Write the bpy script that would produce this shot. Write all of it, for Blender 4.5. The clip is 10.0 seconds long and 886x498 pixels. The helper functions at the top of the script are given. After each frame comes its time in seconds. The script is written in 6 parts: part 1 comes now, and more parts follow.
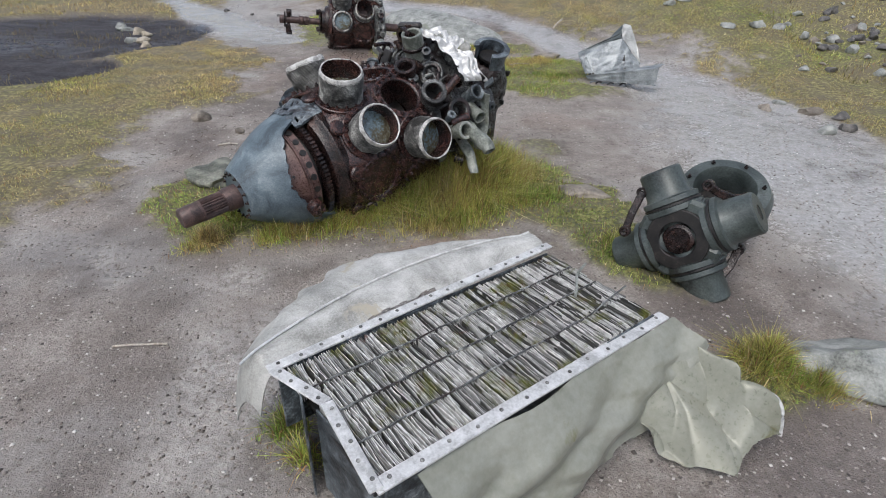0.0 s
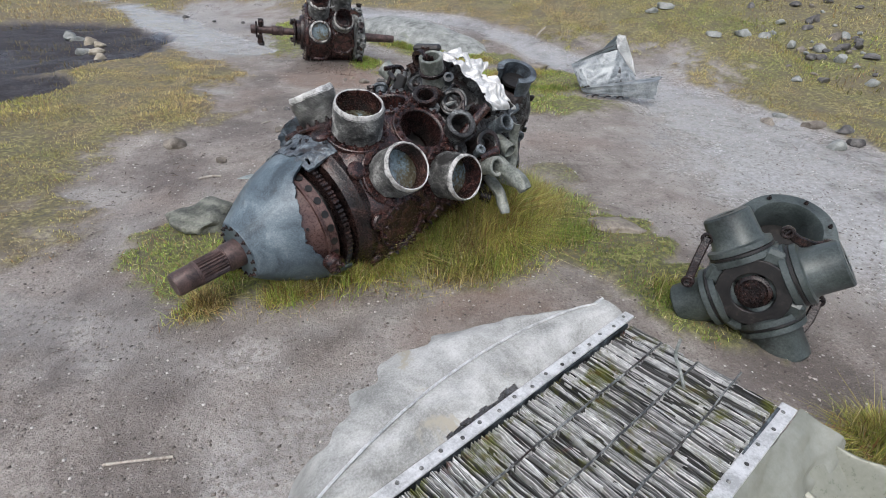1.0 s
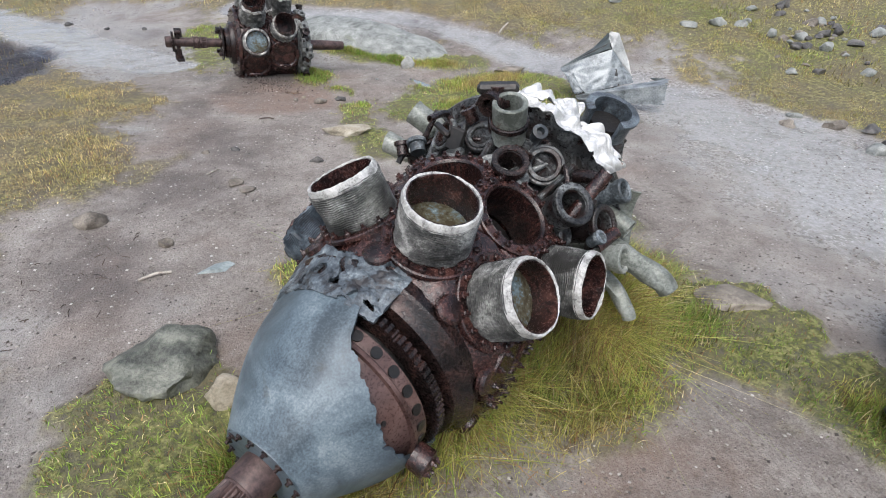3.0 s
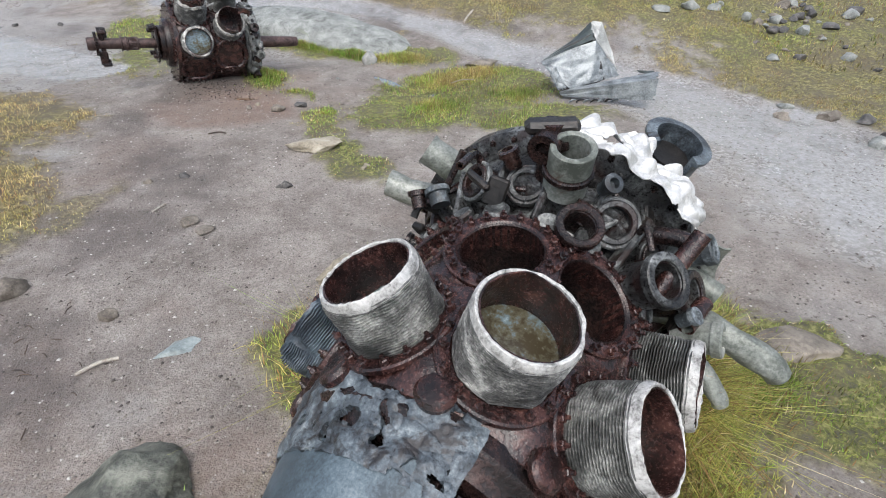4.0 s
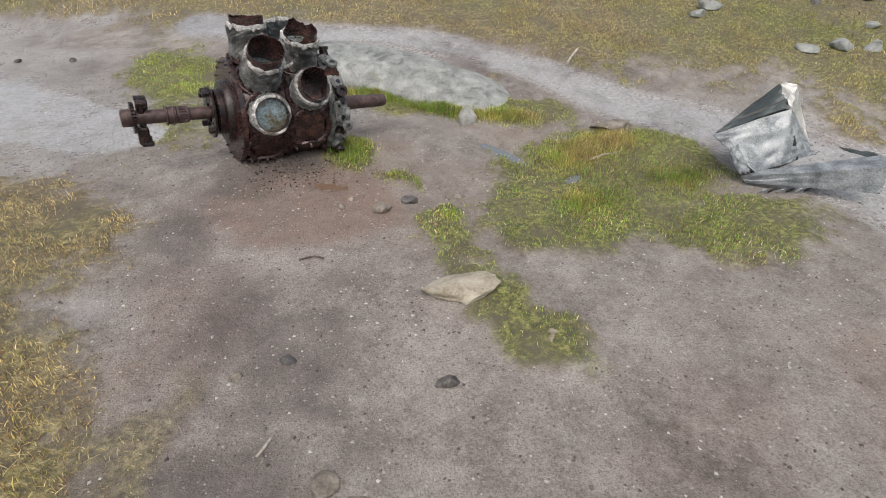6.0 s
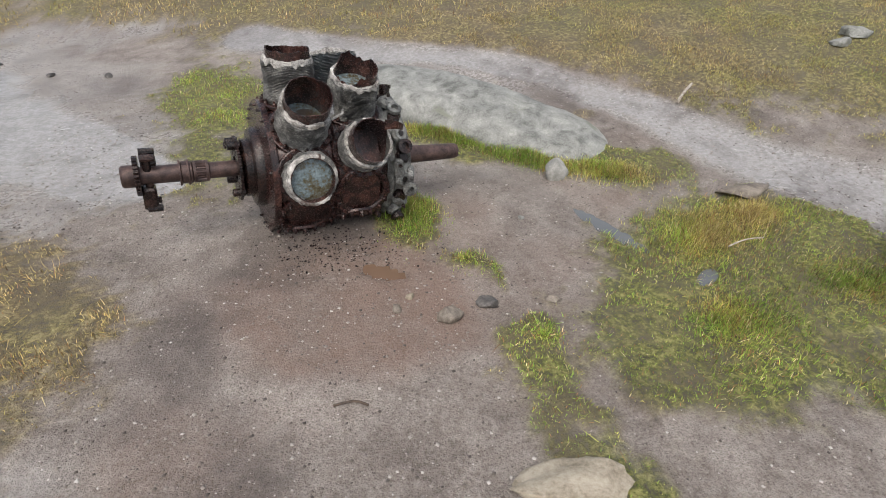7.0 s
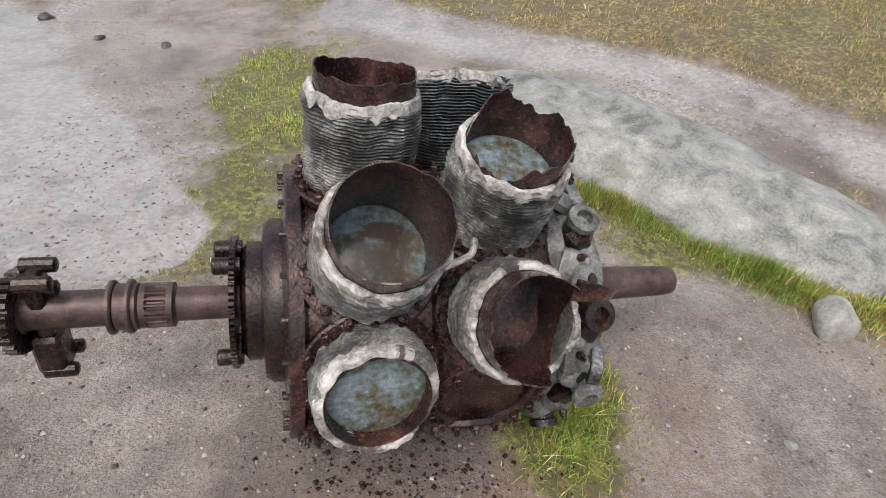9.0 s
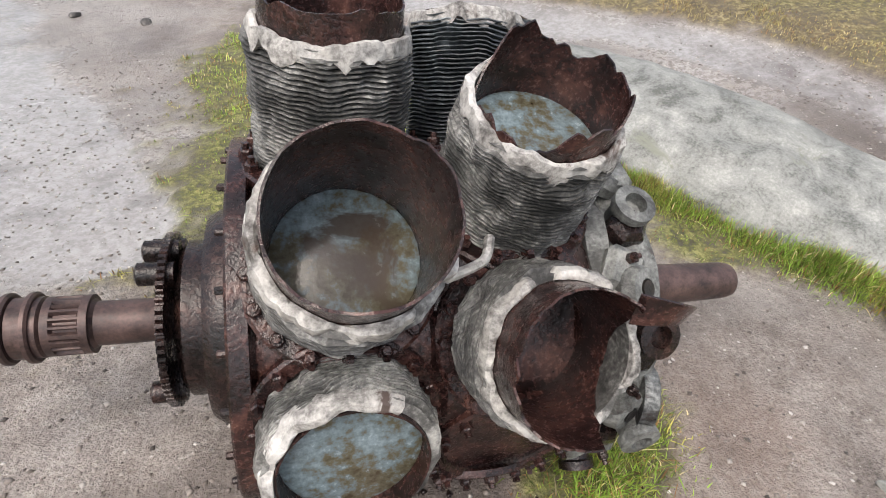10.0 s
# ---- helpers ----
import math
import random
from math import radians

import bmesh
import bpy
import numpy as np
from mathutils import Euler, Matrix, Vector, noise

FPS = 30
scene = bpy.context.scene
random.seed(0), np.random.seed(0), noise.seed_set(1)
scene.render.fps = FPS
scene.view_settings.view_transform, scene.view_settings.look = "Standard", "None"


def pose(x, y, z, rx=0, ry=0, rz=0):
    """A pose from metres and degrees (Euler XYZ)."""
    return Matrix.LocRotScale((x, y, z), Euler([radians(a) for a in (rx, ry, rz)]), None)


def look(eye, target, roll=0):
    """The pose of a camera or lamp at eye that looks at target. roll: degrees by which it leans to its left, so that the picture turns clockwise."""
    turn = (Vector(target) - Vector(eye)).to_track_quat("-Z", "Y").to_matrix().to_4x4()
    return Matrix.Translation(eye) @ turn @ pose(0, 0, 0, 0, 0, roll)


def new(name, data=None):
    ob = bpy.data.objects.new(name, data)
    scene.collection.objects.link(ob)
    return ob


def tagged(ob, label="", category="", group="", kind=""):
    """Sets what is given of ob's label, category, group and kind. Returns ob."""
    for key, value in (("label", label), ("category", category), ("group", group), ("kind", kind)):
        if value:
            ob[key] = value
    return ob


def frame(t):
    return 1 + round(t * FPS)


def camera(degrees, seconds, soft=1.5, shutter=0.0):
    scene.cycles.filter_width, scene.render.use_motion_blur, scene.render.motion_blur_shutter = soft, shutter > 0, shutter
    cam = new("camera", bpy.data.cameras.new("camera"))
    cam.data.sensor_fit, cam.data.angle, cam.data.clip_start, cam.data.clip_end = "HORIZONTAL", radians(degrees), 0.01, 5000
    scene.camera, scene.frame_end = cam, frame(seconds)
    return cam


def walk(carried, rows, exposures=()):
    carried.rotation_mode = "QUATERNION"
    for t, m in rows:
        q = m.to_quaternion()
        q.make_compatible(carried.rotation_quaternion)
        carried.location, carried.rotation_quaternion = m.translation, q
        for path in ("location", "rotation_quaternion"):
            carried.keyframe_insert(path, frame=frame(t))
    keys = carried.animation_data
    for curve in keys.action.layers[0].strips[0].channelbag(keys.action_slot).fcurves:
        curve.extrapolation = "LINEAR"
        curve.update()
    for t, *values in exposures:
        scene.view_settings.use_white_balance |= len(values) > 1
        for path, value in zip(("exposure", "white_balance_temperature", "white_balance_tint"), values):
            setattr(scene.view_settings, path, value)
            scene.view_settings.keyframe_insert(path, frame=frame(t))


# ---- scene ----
cam = camera(78.7, 10.0, soft=0.95)
METRES, EYE, TILT, LEAN, TURN = 5.941, 1.2, 0.0, 0.0, 0.0
ROWS = [
    (0.0, 0.0, 0.0, 0.0, 0.81, -30.76, -1.36),
    (0.5, -0.0223, 0.0311, 0.0, -0.31, -30.69, -1.77),
    (1.0, -0.0479, 0.0616, 0.004, -3.53, -30.55, -1.88),
    (1.5, -0.0622, 0.0994, -0.0043, -6.34, -30.46, -1.58),
    (2.0, -0.0794, 0.1421, -0.0029, -8.45, -30.57, -1.14),
    (2.5, -0.1066, 0.1812, -0.0008, -10.65, -30.8, -1.47),
    (4.0, -0.1338, 0.3013, 0.0002, -19.16, -33.09, -1.3),
    (4.5, -0.1602, 0.3501, 0.0092, -21.77, -33.32, -2.06),
    (5.0, -0.1849, 0.407, 0.007, -22.52, -33.38, -1.93),
    (5.5, -0.1986, 0.469, 0.0146, -21.26, -33.37, -1.93),
    (7.0, -0.1777, 0.6734, 0.0086, -13.31, -33.16, -1.92),
    (7.5, -0.1718, 0.7412, 0.0059, -8.9, -33.44, -3.32),
    (8.0, -0.1715, 0.7972, 0.0034, -4.37, -33.83, -4.94),
    (8.5, -0.173, 0.8538, -0.0144, -2.11, -34.86, -4.46),
    (9.0, -0.1747, 0.897, -0.0283, -1.12, -35.96, -4.11),
    (9.5, -0.1727, 0.9235, -0.0439, -0.62, -36.93, -3.62),
    (10.0, -0.1712, 0.9323, -0.0508, -0.86, -37.23, -3.12),
]
walk(cam, [(t, pose(0, 0, EYE, TILT, LEAN, TURN) @ pose(METRES * x, METRES * y, METRES * z, 90 + pitch, roll, yaw)) for t, x, y, z, yaw, pitch, roll in ROWS],
     [(0.0, 0.02, 6300, 10), (2.5, 0.26, 6280, 10), (4.0, 0.3, 6300, 9), (5.5, 0.08, 6650, 10), (7.0, 0.04, 6850, 11), (8.5, 0.1, 6850, 12), (10.0, 0.43, 6850, 12)])

# ---- world and light: bright overcast with thin cloud ----
SUN_EL, SUN_AZ = 62.0, 205.0
world = bpy.data.worlds.new("overcast")
scene.world = world
world.use_nodes = True
wn, wl = world.node_tree.nodes, world.node_tree.links
sky = wn.new("ShaderNodeTexSky")
sky.sky_type, sky.sun_disc = "NISHITA", False
sky.sun_elevation, sky.sun_rotation = radians(SUN_EL), radians(SUN_AZ)
sky.air_density, sky.dust_density = 1.0, 4.0
veil = wn.new("ShaderNodeHueSaturation")
veil.inputs["Saturation"].default_value = 0.6
wl.new(sky.outputs[0], veil.inputs["Color"])
wl.new(veil.outputs[0], wn["Background"].inputs["Color"])
wn["Background"].inputs["Strength"].default_value = 0.205
sun = new("sun", bpy.data.lights.new("sun", "SUN"))
sun.data.energy, sun.data.angle, sun.data.color = 0.9, radians(35), (1.0, 0.97, 0.93)
sun.matrix_world = look((math.sin(radians(SUN_AZ)) * 20, -math.cos(radians(SUN_AZ)) * -20, 30), (0, 3, 0))


# ---- materials ----
def ramp(nt, fac, cols):
    n = nt.nodes.new("ShaderNodeValToRGB")
    e = n.color_ramp.elements
    while len(e) < len(cols):
        e.new(0.5)
    for el, (p, c) in zip(e, cols):
        el.position, el.color = p, (*c, 1)
    nt.links.new(fac, n.inputs[0])
    return n.outputs[0]


def noise_node(nt, vec, scale, detail=4, rough=0.6, distort=0.0):
    n = nt.nodes.new("ShaderNodeTexNoise")
    n.inputs["Scale"].default_value, n.inputs["Detail"].default_value = scale, detail
    n.inputs["Roughness"].default_value, n.inputs["Distortion"].default_value = rough, distort
    nt.links.new(vec, n.inputs["Vector"])
    return n.outputs["Fac"]


def mixc(nt, fac, a, b, mode="MIX"):
    n = nt.nodes.new("ShaderNodeMix")
    n.data_type, n.blend_type = "RGBA", mode
    for v, sock in ((fac, n.inputs[0]), (a, n.inputs[6]), (b, n.inputs[7])):
        if isinstance(v, (int, float)):
            sock.default_value = v
        elif isinstance(v, tuple):
            sock.default_value = (*v, 1)
        else:
            nt.links.new(v, sock)
    return n.outputs[2]


def mathn(nt, op, a, b=0.5):
    n = nt.nodes.new("ShaderNodeMath")
    n.operation = op
    for v, sock in ((a, n.inputs[0]), (b, n.inputs[1])):
        if isinstance(v, (int, float)):
            sock.default_value = v
        else:
            nt.links.new(v, sock)
    return n.outputs[0]


def spread(nt, v, lo, hi, a, b):
    n = nt.nodes.new("ShaderNodeMapRange")
    for k, x in zip(("From Min", "From Max", "To Min", "To Max"), (lo, hi, a, b)):
        n.inputs[k].default_value = x
    nt.links.new(v, n.inputs["Value"])
    return n.outputs[0]


def base_mat(name):
    m = bpy.data.materials.new(name)
    m.use_nodes = True
    nt = m.node_tree
    return m, nt, nt.nodes["Principled BSDF"]


def surf(name, cols, scale=14, fine=90, rough=(0.4, 0.75), metal=0.0, bump=0.55, depth=0.006, stain=None, stain_at=0.58, stretch=None, spec=0.5):
    """A worn surface: coarse tone through a ramp, fine speckle, patchy stain, relief."""
    m, nt, b = base_mat(name)
    tc = nt.nodes.new("ShaderNodeTexCoord").outputs["Object"]
    info = nt.nodes.new("ShaderNodeObjectInfo").outputs["Random"]
    mp = nt.nodes.new("ShaderNodeMapping")
    if stretch:
        mp.inputs["Scale"].default_value = stretch
    nt.links.new(tc, mp.inputs["Vector"])
    comb = nt.nodes.new("ShaderNodeCombineXYZ")
    nt.links.new(mathn(nt, "MULTIPLY", info, 7.0), comb.inputs[0])
    nt.links.new(comb.outputs[0], mp.inputs["Location"])
    v = mp.outputs[0]
    n1, n2 = noise_node(nt, v, scale, 5, 0.65, 0.4), noise_node(nt, v, fine, 3, 0.7)
    mixv = mathn(nt, "ADD", mathn(nt, "MULTIPLY", n1, 0.65), mathn(nt, "MULTIPLY", n2, 0.35))
    col = ramp(nt, mixv, [(0.5 + (p - 0.5) * 0.52, c) for p, c in cols])
    if stain:
        n3 = noise_node(nt, v, scale * 0.55, 6, 0.7, 0.8)
        col = mixc(nt, spread(nt, n3, stain_at, stain_at + 0.07, 0, 0.9), col, stain)
    nt.links.new(col, b.inputs["Base Color"])
    nt.links.new(spread(nt, n2, 0.3, 0.7, *rough), b.inputs["Roughness"])
    b.inputs["Metallic"].default_value = metal
    b.inputs["Specular IOR Level"].default_value = spec
    bp = nt.nodes.new("ShaderNodeBump")
    bp.inputs["Strength"].default_value, bp.inputs["Distance"].default_value = bump, depth
    nt.links.new(mixv, bp.inputs["Height"])
    nt.links.new(bp.outputs[0], b.inputs["Normal"])
    return m


RUST = surf("wet_rust", [(0.3, (0.008, 0.005, 0.005)), (0.48, (0.028, 0.013, 0.012)), (0.63, (0.062, 0.027, 0.023)), (0.8, (0.12, 0.055, 0.042))], 22, 150, (0.1, 0.34), 0.1, 0.8, 0.005, spec=0.6)
DARK_RUST = surf("dark_rust_and_shade", [(0.3, (0.006, 0.005, 0.005)), (0.55, (0.022, 0.013, 0.012)), (0.75, (0.055, 0.028, 0.023))], 18, 130, (0.12, 0.4), 0.2, 0.7)
SHAFT = surf("brown_steel", [(0.3, (0.03, 0.02, 0.02)), (0.55, (0.085, 0.055, 0.05)), (0.75, (0.14, 0.09, 0.08))], 20, 160, (0.3, 0.6), 0.3, 0.35, 0.002)
BLUE = surf("blue_grey_casting", [(0.28, (0.035, 0.05, 0.062)), (0.48, (0.085, 0.115, 0.138)), (0.6, (0.13, 0.168, 0.192)), (0.78, (0.22, 0.26, 0.275))], 7, 190, (0.3, 0.6), 0.05, 0.4, 0.002, (0.03, 0.03, 0.03), 0.66)
GREY_ALLOY = surf("grey_alloy", [(0.3, (0.016, 0.017, 0.018)), (0.46, (0.075, 0.08, 0.08)), (0.6, (0.2, 0.21, 0.205)), (0.78, (0.42, 0.43, 0.41))], 15, 130, (0.25, 0.6), 0.15, 0.9, 0.006, (0.025, 0.014, 0.011), 0.53)
ACCESSORY = surf("pitted_grey_casting", [(0.3, (0.05, 0.052, 0.05)), (0.48, (0.13, 0.135, 0.13)), (0.62, (0.22, 0.23, 0.22)), (0.8, (0.36, 0.37, 0.35))], 18, 160, (0.4, 0.7), 0.1, 1.0, 0.006, (0.045, 0.028, 0.022), 0.6)
TORN_BLUE = surf("torn_blue_grey_casting", [(0.3, (0.02, 0.024, 0.028)), (0.5, (0.075, 0.09, 0.105)), (0.64, (0.14, 0.17, 0.19)), (0.8, (0.3, 0.33, 0.34))], 14, 150, (0.25, 0.55), 0.1, 0.9, 0.006, (0.02, 0.016, 0.016), 0.56)
DRUM = surf("red_brown_drum", [(0.3, (0.05, 0.026, 0.023)), (0.55, (0.105, 0.06, 0.052)), (0.78, (0.17, 0.105, 0.09))], 9, 150, (0.2, 0.45), 0.2, 0.3, 0.002, (0.03, 0.015, 0.014), 0.62)
HOUSING = surf("dark_mottled_casting", [(0.3, (0.008, 0.008, 0.009)), (0.48, (0.032, 0.032, 0.032)), (0.62, (0.1, 0.105, 0.105)), (0.8, (0.32, 0.33, 0.325))], 13, 110, (0.18, 0.5), 0.2, 0.9, 0.006, (0.022, 0.012, 0.011), 0.52)
PIPE = surf("pale_pipe_alloy", [(0.3, (0.09, 0.1, 0.085)), (0.5, (0.22, 0.235, 0.21)), (0.7, (0.38, 0.39, 0.36))], 10, 110, (0.35, 0.6), 0.2, 0.3, 0.002, (0.1, 0.07, 0.05), 0.64)
FIN = surf("finned_alloy", [(0.3, (0.03, 0.031, 0.03)), (0.5, (0.12, 0.12, 0.115)), (0.64, (0.3, 0.3, 0.285)), (0.8, (0.55, 0.55, 0.52))], 13, 140, (0.4, 0.75), 0.1, 0.6, 0.004, (0.02, 0.018, 0.016), 0.56)
FIN_DARK = surf("dark_finned_alloy", [(0.3, (0.014, 0.016, 0.018)), (0.5, (0.055, 0.065, 0.072)), (0.66, (0.16, 0.185, 0.2)), (0.82, (0.4, 0.43, 0.44))], 13, 140, (0.3, 0.65), 0.1, 0.6, 0.004)
FIN_BLUE = surf("blue_finned_alloy", [(0.3, (0.02, 0.026, 0.034)), (0.5, (0.085, 0.11, 0.135)), (0.66, (0.19, 0.23, 0.265)), (0.82, (0.4, 0.43, 0.45))], 13, 140, (0.3, 0.6), 0.1, 0.6, 0.004)
RIM_GREY = surf("grey_worn_rim", [(0.25, (0.12, 0.115, 0.108)), (0.4, (0.34, 0.335, 0.32)), (0.55, (0.54, 0.535, 0.515)), (0.8, (0.72, 0.715, 0.695))], 26, 170, (0.4, 0.7), 0.1, 0.9, 0.005, (0.05, 0.035, 0.03), 0.6)
RIM = surf("white_corroded_rim", [(0.25, (0.06, 0.056, 0.052)), (0.42, (0.25, 0.243, 0.23)), (0.58, (0.48, 0.47, 0.445)), (0.8, (0.7, 0.69, 0.66))], 20, 130, (0.5, 0.8), 0.0, 0.8, 0.004, (0.07, 0.04, 0.03), 0.58)
PISTON = surf("blue_green_sediment", [(0.3, (0.05, 0.04, 0.022)), (0.44, (0.1, 0.092, 0.06)), (0.55, (0.13, 0.17, 0.185)), (0.75, (0.24, 0.31, 0.34))], 10, 80, (0.05, 0.3), 0.0, 0.4, 0.002, (0.05, 0.035, 0.025), 0.6)
SKIN = surf("bare_skin_alloy", [(0.3, (0.32, 0.32, 0.3)), (0.5, (0.5, 0.5, 0.475)), (0.7, (0.66, 0.66, 0.63))], 9, 150, (0.3, 0.55), 0.35, 0.25, 0.002, (0.2, 0.2, 0.16), 0.66)
SKIN_GREEN = surf("green_grey_skin", [(0.2, (0.19, 0.195, 0.155)), (0.5, (0.245, 0.25, 0.21)), (0.8, (0.3, 0.305, 0.265))], 7, 60, (0.28, 0.46), 0.15, 0.2, 0.001, (0.15, 0.145, 0.06), 0.6)
SKIN_OLIVE = surf("olive_grey_skin", [(0.2, (0.16, 0.162, 0.122)), (0.5, (0.21, 0.214, 0.17)), (0.8, (0.27, 0.275, 0.23))], 6, 60, (0.25, 0.36), 0.1, 0.1, 0.001, (0.1, 0.095, 0.035), 0.56)
CLOTH_WHITE = surf("weathered_white_skin", [(0.25, (0.2, 0.2, 0.185)), (0.48, (0.36, 0.36, 0.34)), (0.75, (0.54, 0.54, 0.52))], 8, 200, (0.45, 0.7), 0.15, 0.35, 0.002, (0.36, 0.33, 0.26), 0.62)
BAR = surf("riveted_bar_alloy", [(0.3, (0.4, 0.4, 0.39)), (0.5, (0.58, 0.58, 0.57)), (0.7, (0.72, 0.72, 0.71))], 20, 160, (0.3, 0.55), 0.35, 0.3, 0.001, (0.22, 0.2, 0.17), 0.66)
HUB = surf("grey_green_hub", [(0.2, (0.016, 0.02, 0.02)), (0.42, (0.045, 0.056, 0.054)), (0.6, (0.075, 0.09, 0.087)), (0.85, (0.14, 0.158, 0.15))], 6, 120, (0.28, 0.5), 0.15, 0.4, 0.002, (0.022, 0.021, 0.02), 0.585)
# Near-black for grime, and for shade painted into holes and gaps.
BLACK = surf("black_grime_and_hole_shade", [(0.3, (0.006, 0.006, 0.006)), (0.6, (0.018, 0.016, 0.015)), (0.8, (0.05, 0.04, 0.035))], 20, 120, (0.3, 0.6), 0.1, 0.5)
WING = surf("crumpled_wing_alloy", [(0.3, (0.07, 0.08, 0.085)), (0.5, (0.19, 0.21, 0.22)), (0.7, (0.36, 0.385, 0.39))], 6, 130, (0.3, 0.55), 0.2, 0.25, 0.002, (0.1, 0.1, 0.1), 0.67)
STONE = surf("grey_gritstone", [(0.28, (0.1, 0.105, 0.095)), (0.46, (0.22, 0.23, 0.215)), (0.6, (0.29, 0.3, 0.28)), (0.78, (0.42, 0.42, 0.4))], 9, 120, (0.4, 0.7), 0.0, 0.6, 0.006, (0.2, 0.215, 0.17), 0.6)
STONE_PALE = surf("pale_gritstone", [(0.3, (0.2, 0.2, 0.18)), (0.5, (0.31, 0.31, 0.29)), (0.7, (0.42, 0.42, 0.39))], 9, 80, (0.45, 0.75), 0.0, 0.6, 0.006)
STONE_BROWN = surf("brown_gritstone", [(0.3, (0.09, 0.075, 0.06)), (0.5, (0.19, 0.165, 0.135)), (0.7, (0.3, 0.265, 0.22))], 9, 90, (0.4, 0.75), 0.0, 0.6, 0.008)
STONE_ROUGH = surf("rough_green_grey_rock", [(0.3, (0.05, 0.052, 0.042)), (0.5, (0.13, 0.135, 0.11)), (0.7, (0.24, 0.245, 0.2))], 11, 70, (0.4, 0.7), 0.0, 1.0, 0.012)
STONE_TAN = surf("tan_gritstone", [(0.3, (0.2, 0.17, 0.12)), (0.5, (0.34, 0.3, 0.23)), (0.7, (0.44, 0.4, 0.32))], 9, 90, (0.45, 0.75), 0.0, 0.6, 0.008)
STONE_DARK = surf("wet_dark_stone", [(0.3, (0.035, 0.033, 0.032)), (0.5, (0.08, 0.075, 0.07)), (0.7, (0.16, 0.15, 0.14))], 12, 90, (0.3, 0.6), 0.0, 0.6, 0.008)
STONE_BLUE = surf("blue_slate", [(0.3, (0.15, 0.18, 0.18)), (0.55, (0.26, 0.3, 0.3)), (0.75, (0.36, 0.4, 0.4))], 12, 90, (0.3, 0.5), 0.0, 0.4, 0.004)
TWIG = surf("bleached_twig", [(0.3, (0.25, 0.21, 0.17)), (0.6, (0.5, 0.46, 0.4))], 30, 200, (0.5, 0.8))
DARK_TWIG = surf("dark_heather_stem", [(0.3, (0.03, 0.022, 0.018)), (0.6, (0.1, 0.07, 0.05))], 30, 200, (0.5, 0.8))



def water(name, col):
    m, nt, b = base_mat(name)
    tc = nt.nodes.new("ShaderNodeTexCoord").outputs["Object"]
    nt.links.new(mixc(nt, noise_node(nt, tc, 6, 4), tuple(c * 0.7 for c in col), col), b.inputs["Base Color"])
    b.inputs["Roughness"].default_value = 0.05
    b.inputs["Coat Weight"].default_value = 0.6
    b.inputs["Coat Roughness"].default_value = 0.03
    return m


# Clear pools get a grey base in place of the reflected sky.
WATER, RUST_WATER = water("sky_grey_water", (0.15, 0.16, 0.16)), water("rusty_water", (0.22, 0.145, 0.1))


# ---- building helpers ----
def mesh_of(name, verts, faces, mats, smooth=True):
    me = bpy.data.meshes.new(name)
    me.from_pydata([tuple(v) for v in verts], [], faces)
    for q in mats if isinstance(mats, (list, tuple)) else [mats]:
        me.materials.append(q)
    me.polygons.foreach_set("use_smooth", [smooth] * len(me.polygons))
    me.update()
    return me


def bm_mesh(name, bm, mat, angle=35):
    bmesh.ops.recalc_face_normals(bm, faces=bm.faces)
    lim = radians(angle)
    for f in bm.faces:
        f.smooth = True
    for e in bm.edges:
        if len(e.link_faces) == 2 and e.calc_face_angle(0) > lim:
            e.smooth = False
    me = bpy.data.meshes.new(name)
    bm.to_mesh(me)
    bm.free()
    me.materials.append(mat)
    return me


def part(name, data, mat, parent, label="", m=None):
    """One mesh object under a thing or part."""
    if isinstance(data, bmesh.types.BMesh):
        data = bm_mesh(name, data, mat)
    ob = new(name, data)
    ob.parent = parent
    if m is not None:
        ob.matrix_basis = m
    if label:
        ob["label"] = label
    return ob


def thing(name, label, category, m, group="", data=None, kind=""):
    ob = new(name, data)
    ob.matrix_basis = m
    if data is None:
        ob.empty_display_size = 0.1
    return tagged(ob, label, category, group, kind)


def revolve(profile, n=48, a0=0.0, a1=360.0, wobble=None):
    """Spin (r, z) points about z; a closed profile makes a solid ring."""
    full = abs(a1 - a0) >= 359.9
    bm = bmesh.new()
    rows = []
    for i in range(n if full else n + 1):
        a = radians(a0 + (a1 - a0) * i / n)
        row = []
        for j, (r, z) in enumerate(profile):
            if wobble:
                r, z = wobble(a, r, z, j)
            row.append(bm.verts.new((r * math.cos(a), r * math.sin(a), z)))
        rows.append(row)
    k = len(profile)
    for i in range(len(rows) if full else len(rows) - 1):
        p, q = rows[i], rows[(i + 1) % len(rows)]
        for j in range(k):
            jj = (j + 1) % k
            bm.faces.new((p[j], q[j], q[jj], p[jj]))
    if not full:
        bm.faces.new(rows[0])
        bm.faces.new(rows[-1][::-1])
    bmesh.ops.remove_doubles(bm, verts=bm.verts, dist=1e-6)
    return bm


def solid(profile, n=48, wobble=None):
    """A solid of revolution; the profile runs from axis to axis."""
    return revolve([(0.0, profile[0][1])] + list(profile) + [(0.0, profile[-1][1])], n, wobble=wobble)


def tube(ro, ri, z0, z1, n=40, c=0.003):
    return revolve([(ri, z0), (ro, z0), (ro, z1 - c), (ro - c, z1), (ri + c, z1), (ri, z1 - c)], n)


def box(x, y, z, bevel=0.003, m=None):
    bm = bmesh.new()
    bmesh.ops.create_cube(bm, size=1.0, matrix=Matrix.Diagonal((x, y, z, 1)))
    if bevel:
        bmesh.ops.bevel(bm, geom=bm.edges[:], offset=bevel, segments=1, affect="EDGES")
    if m is not None:
        bm.transform(m)
    return bm


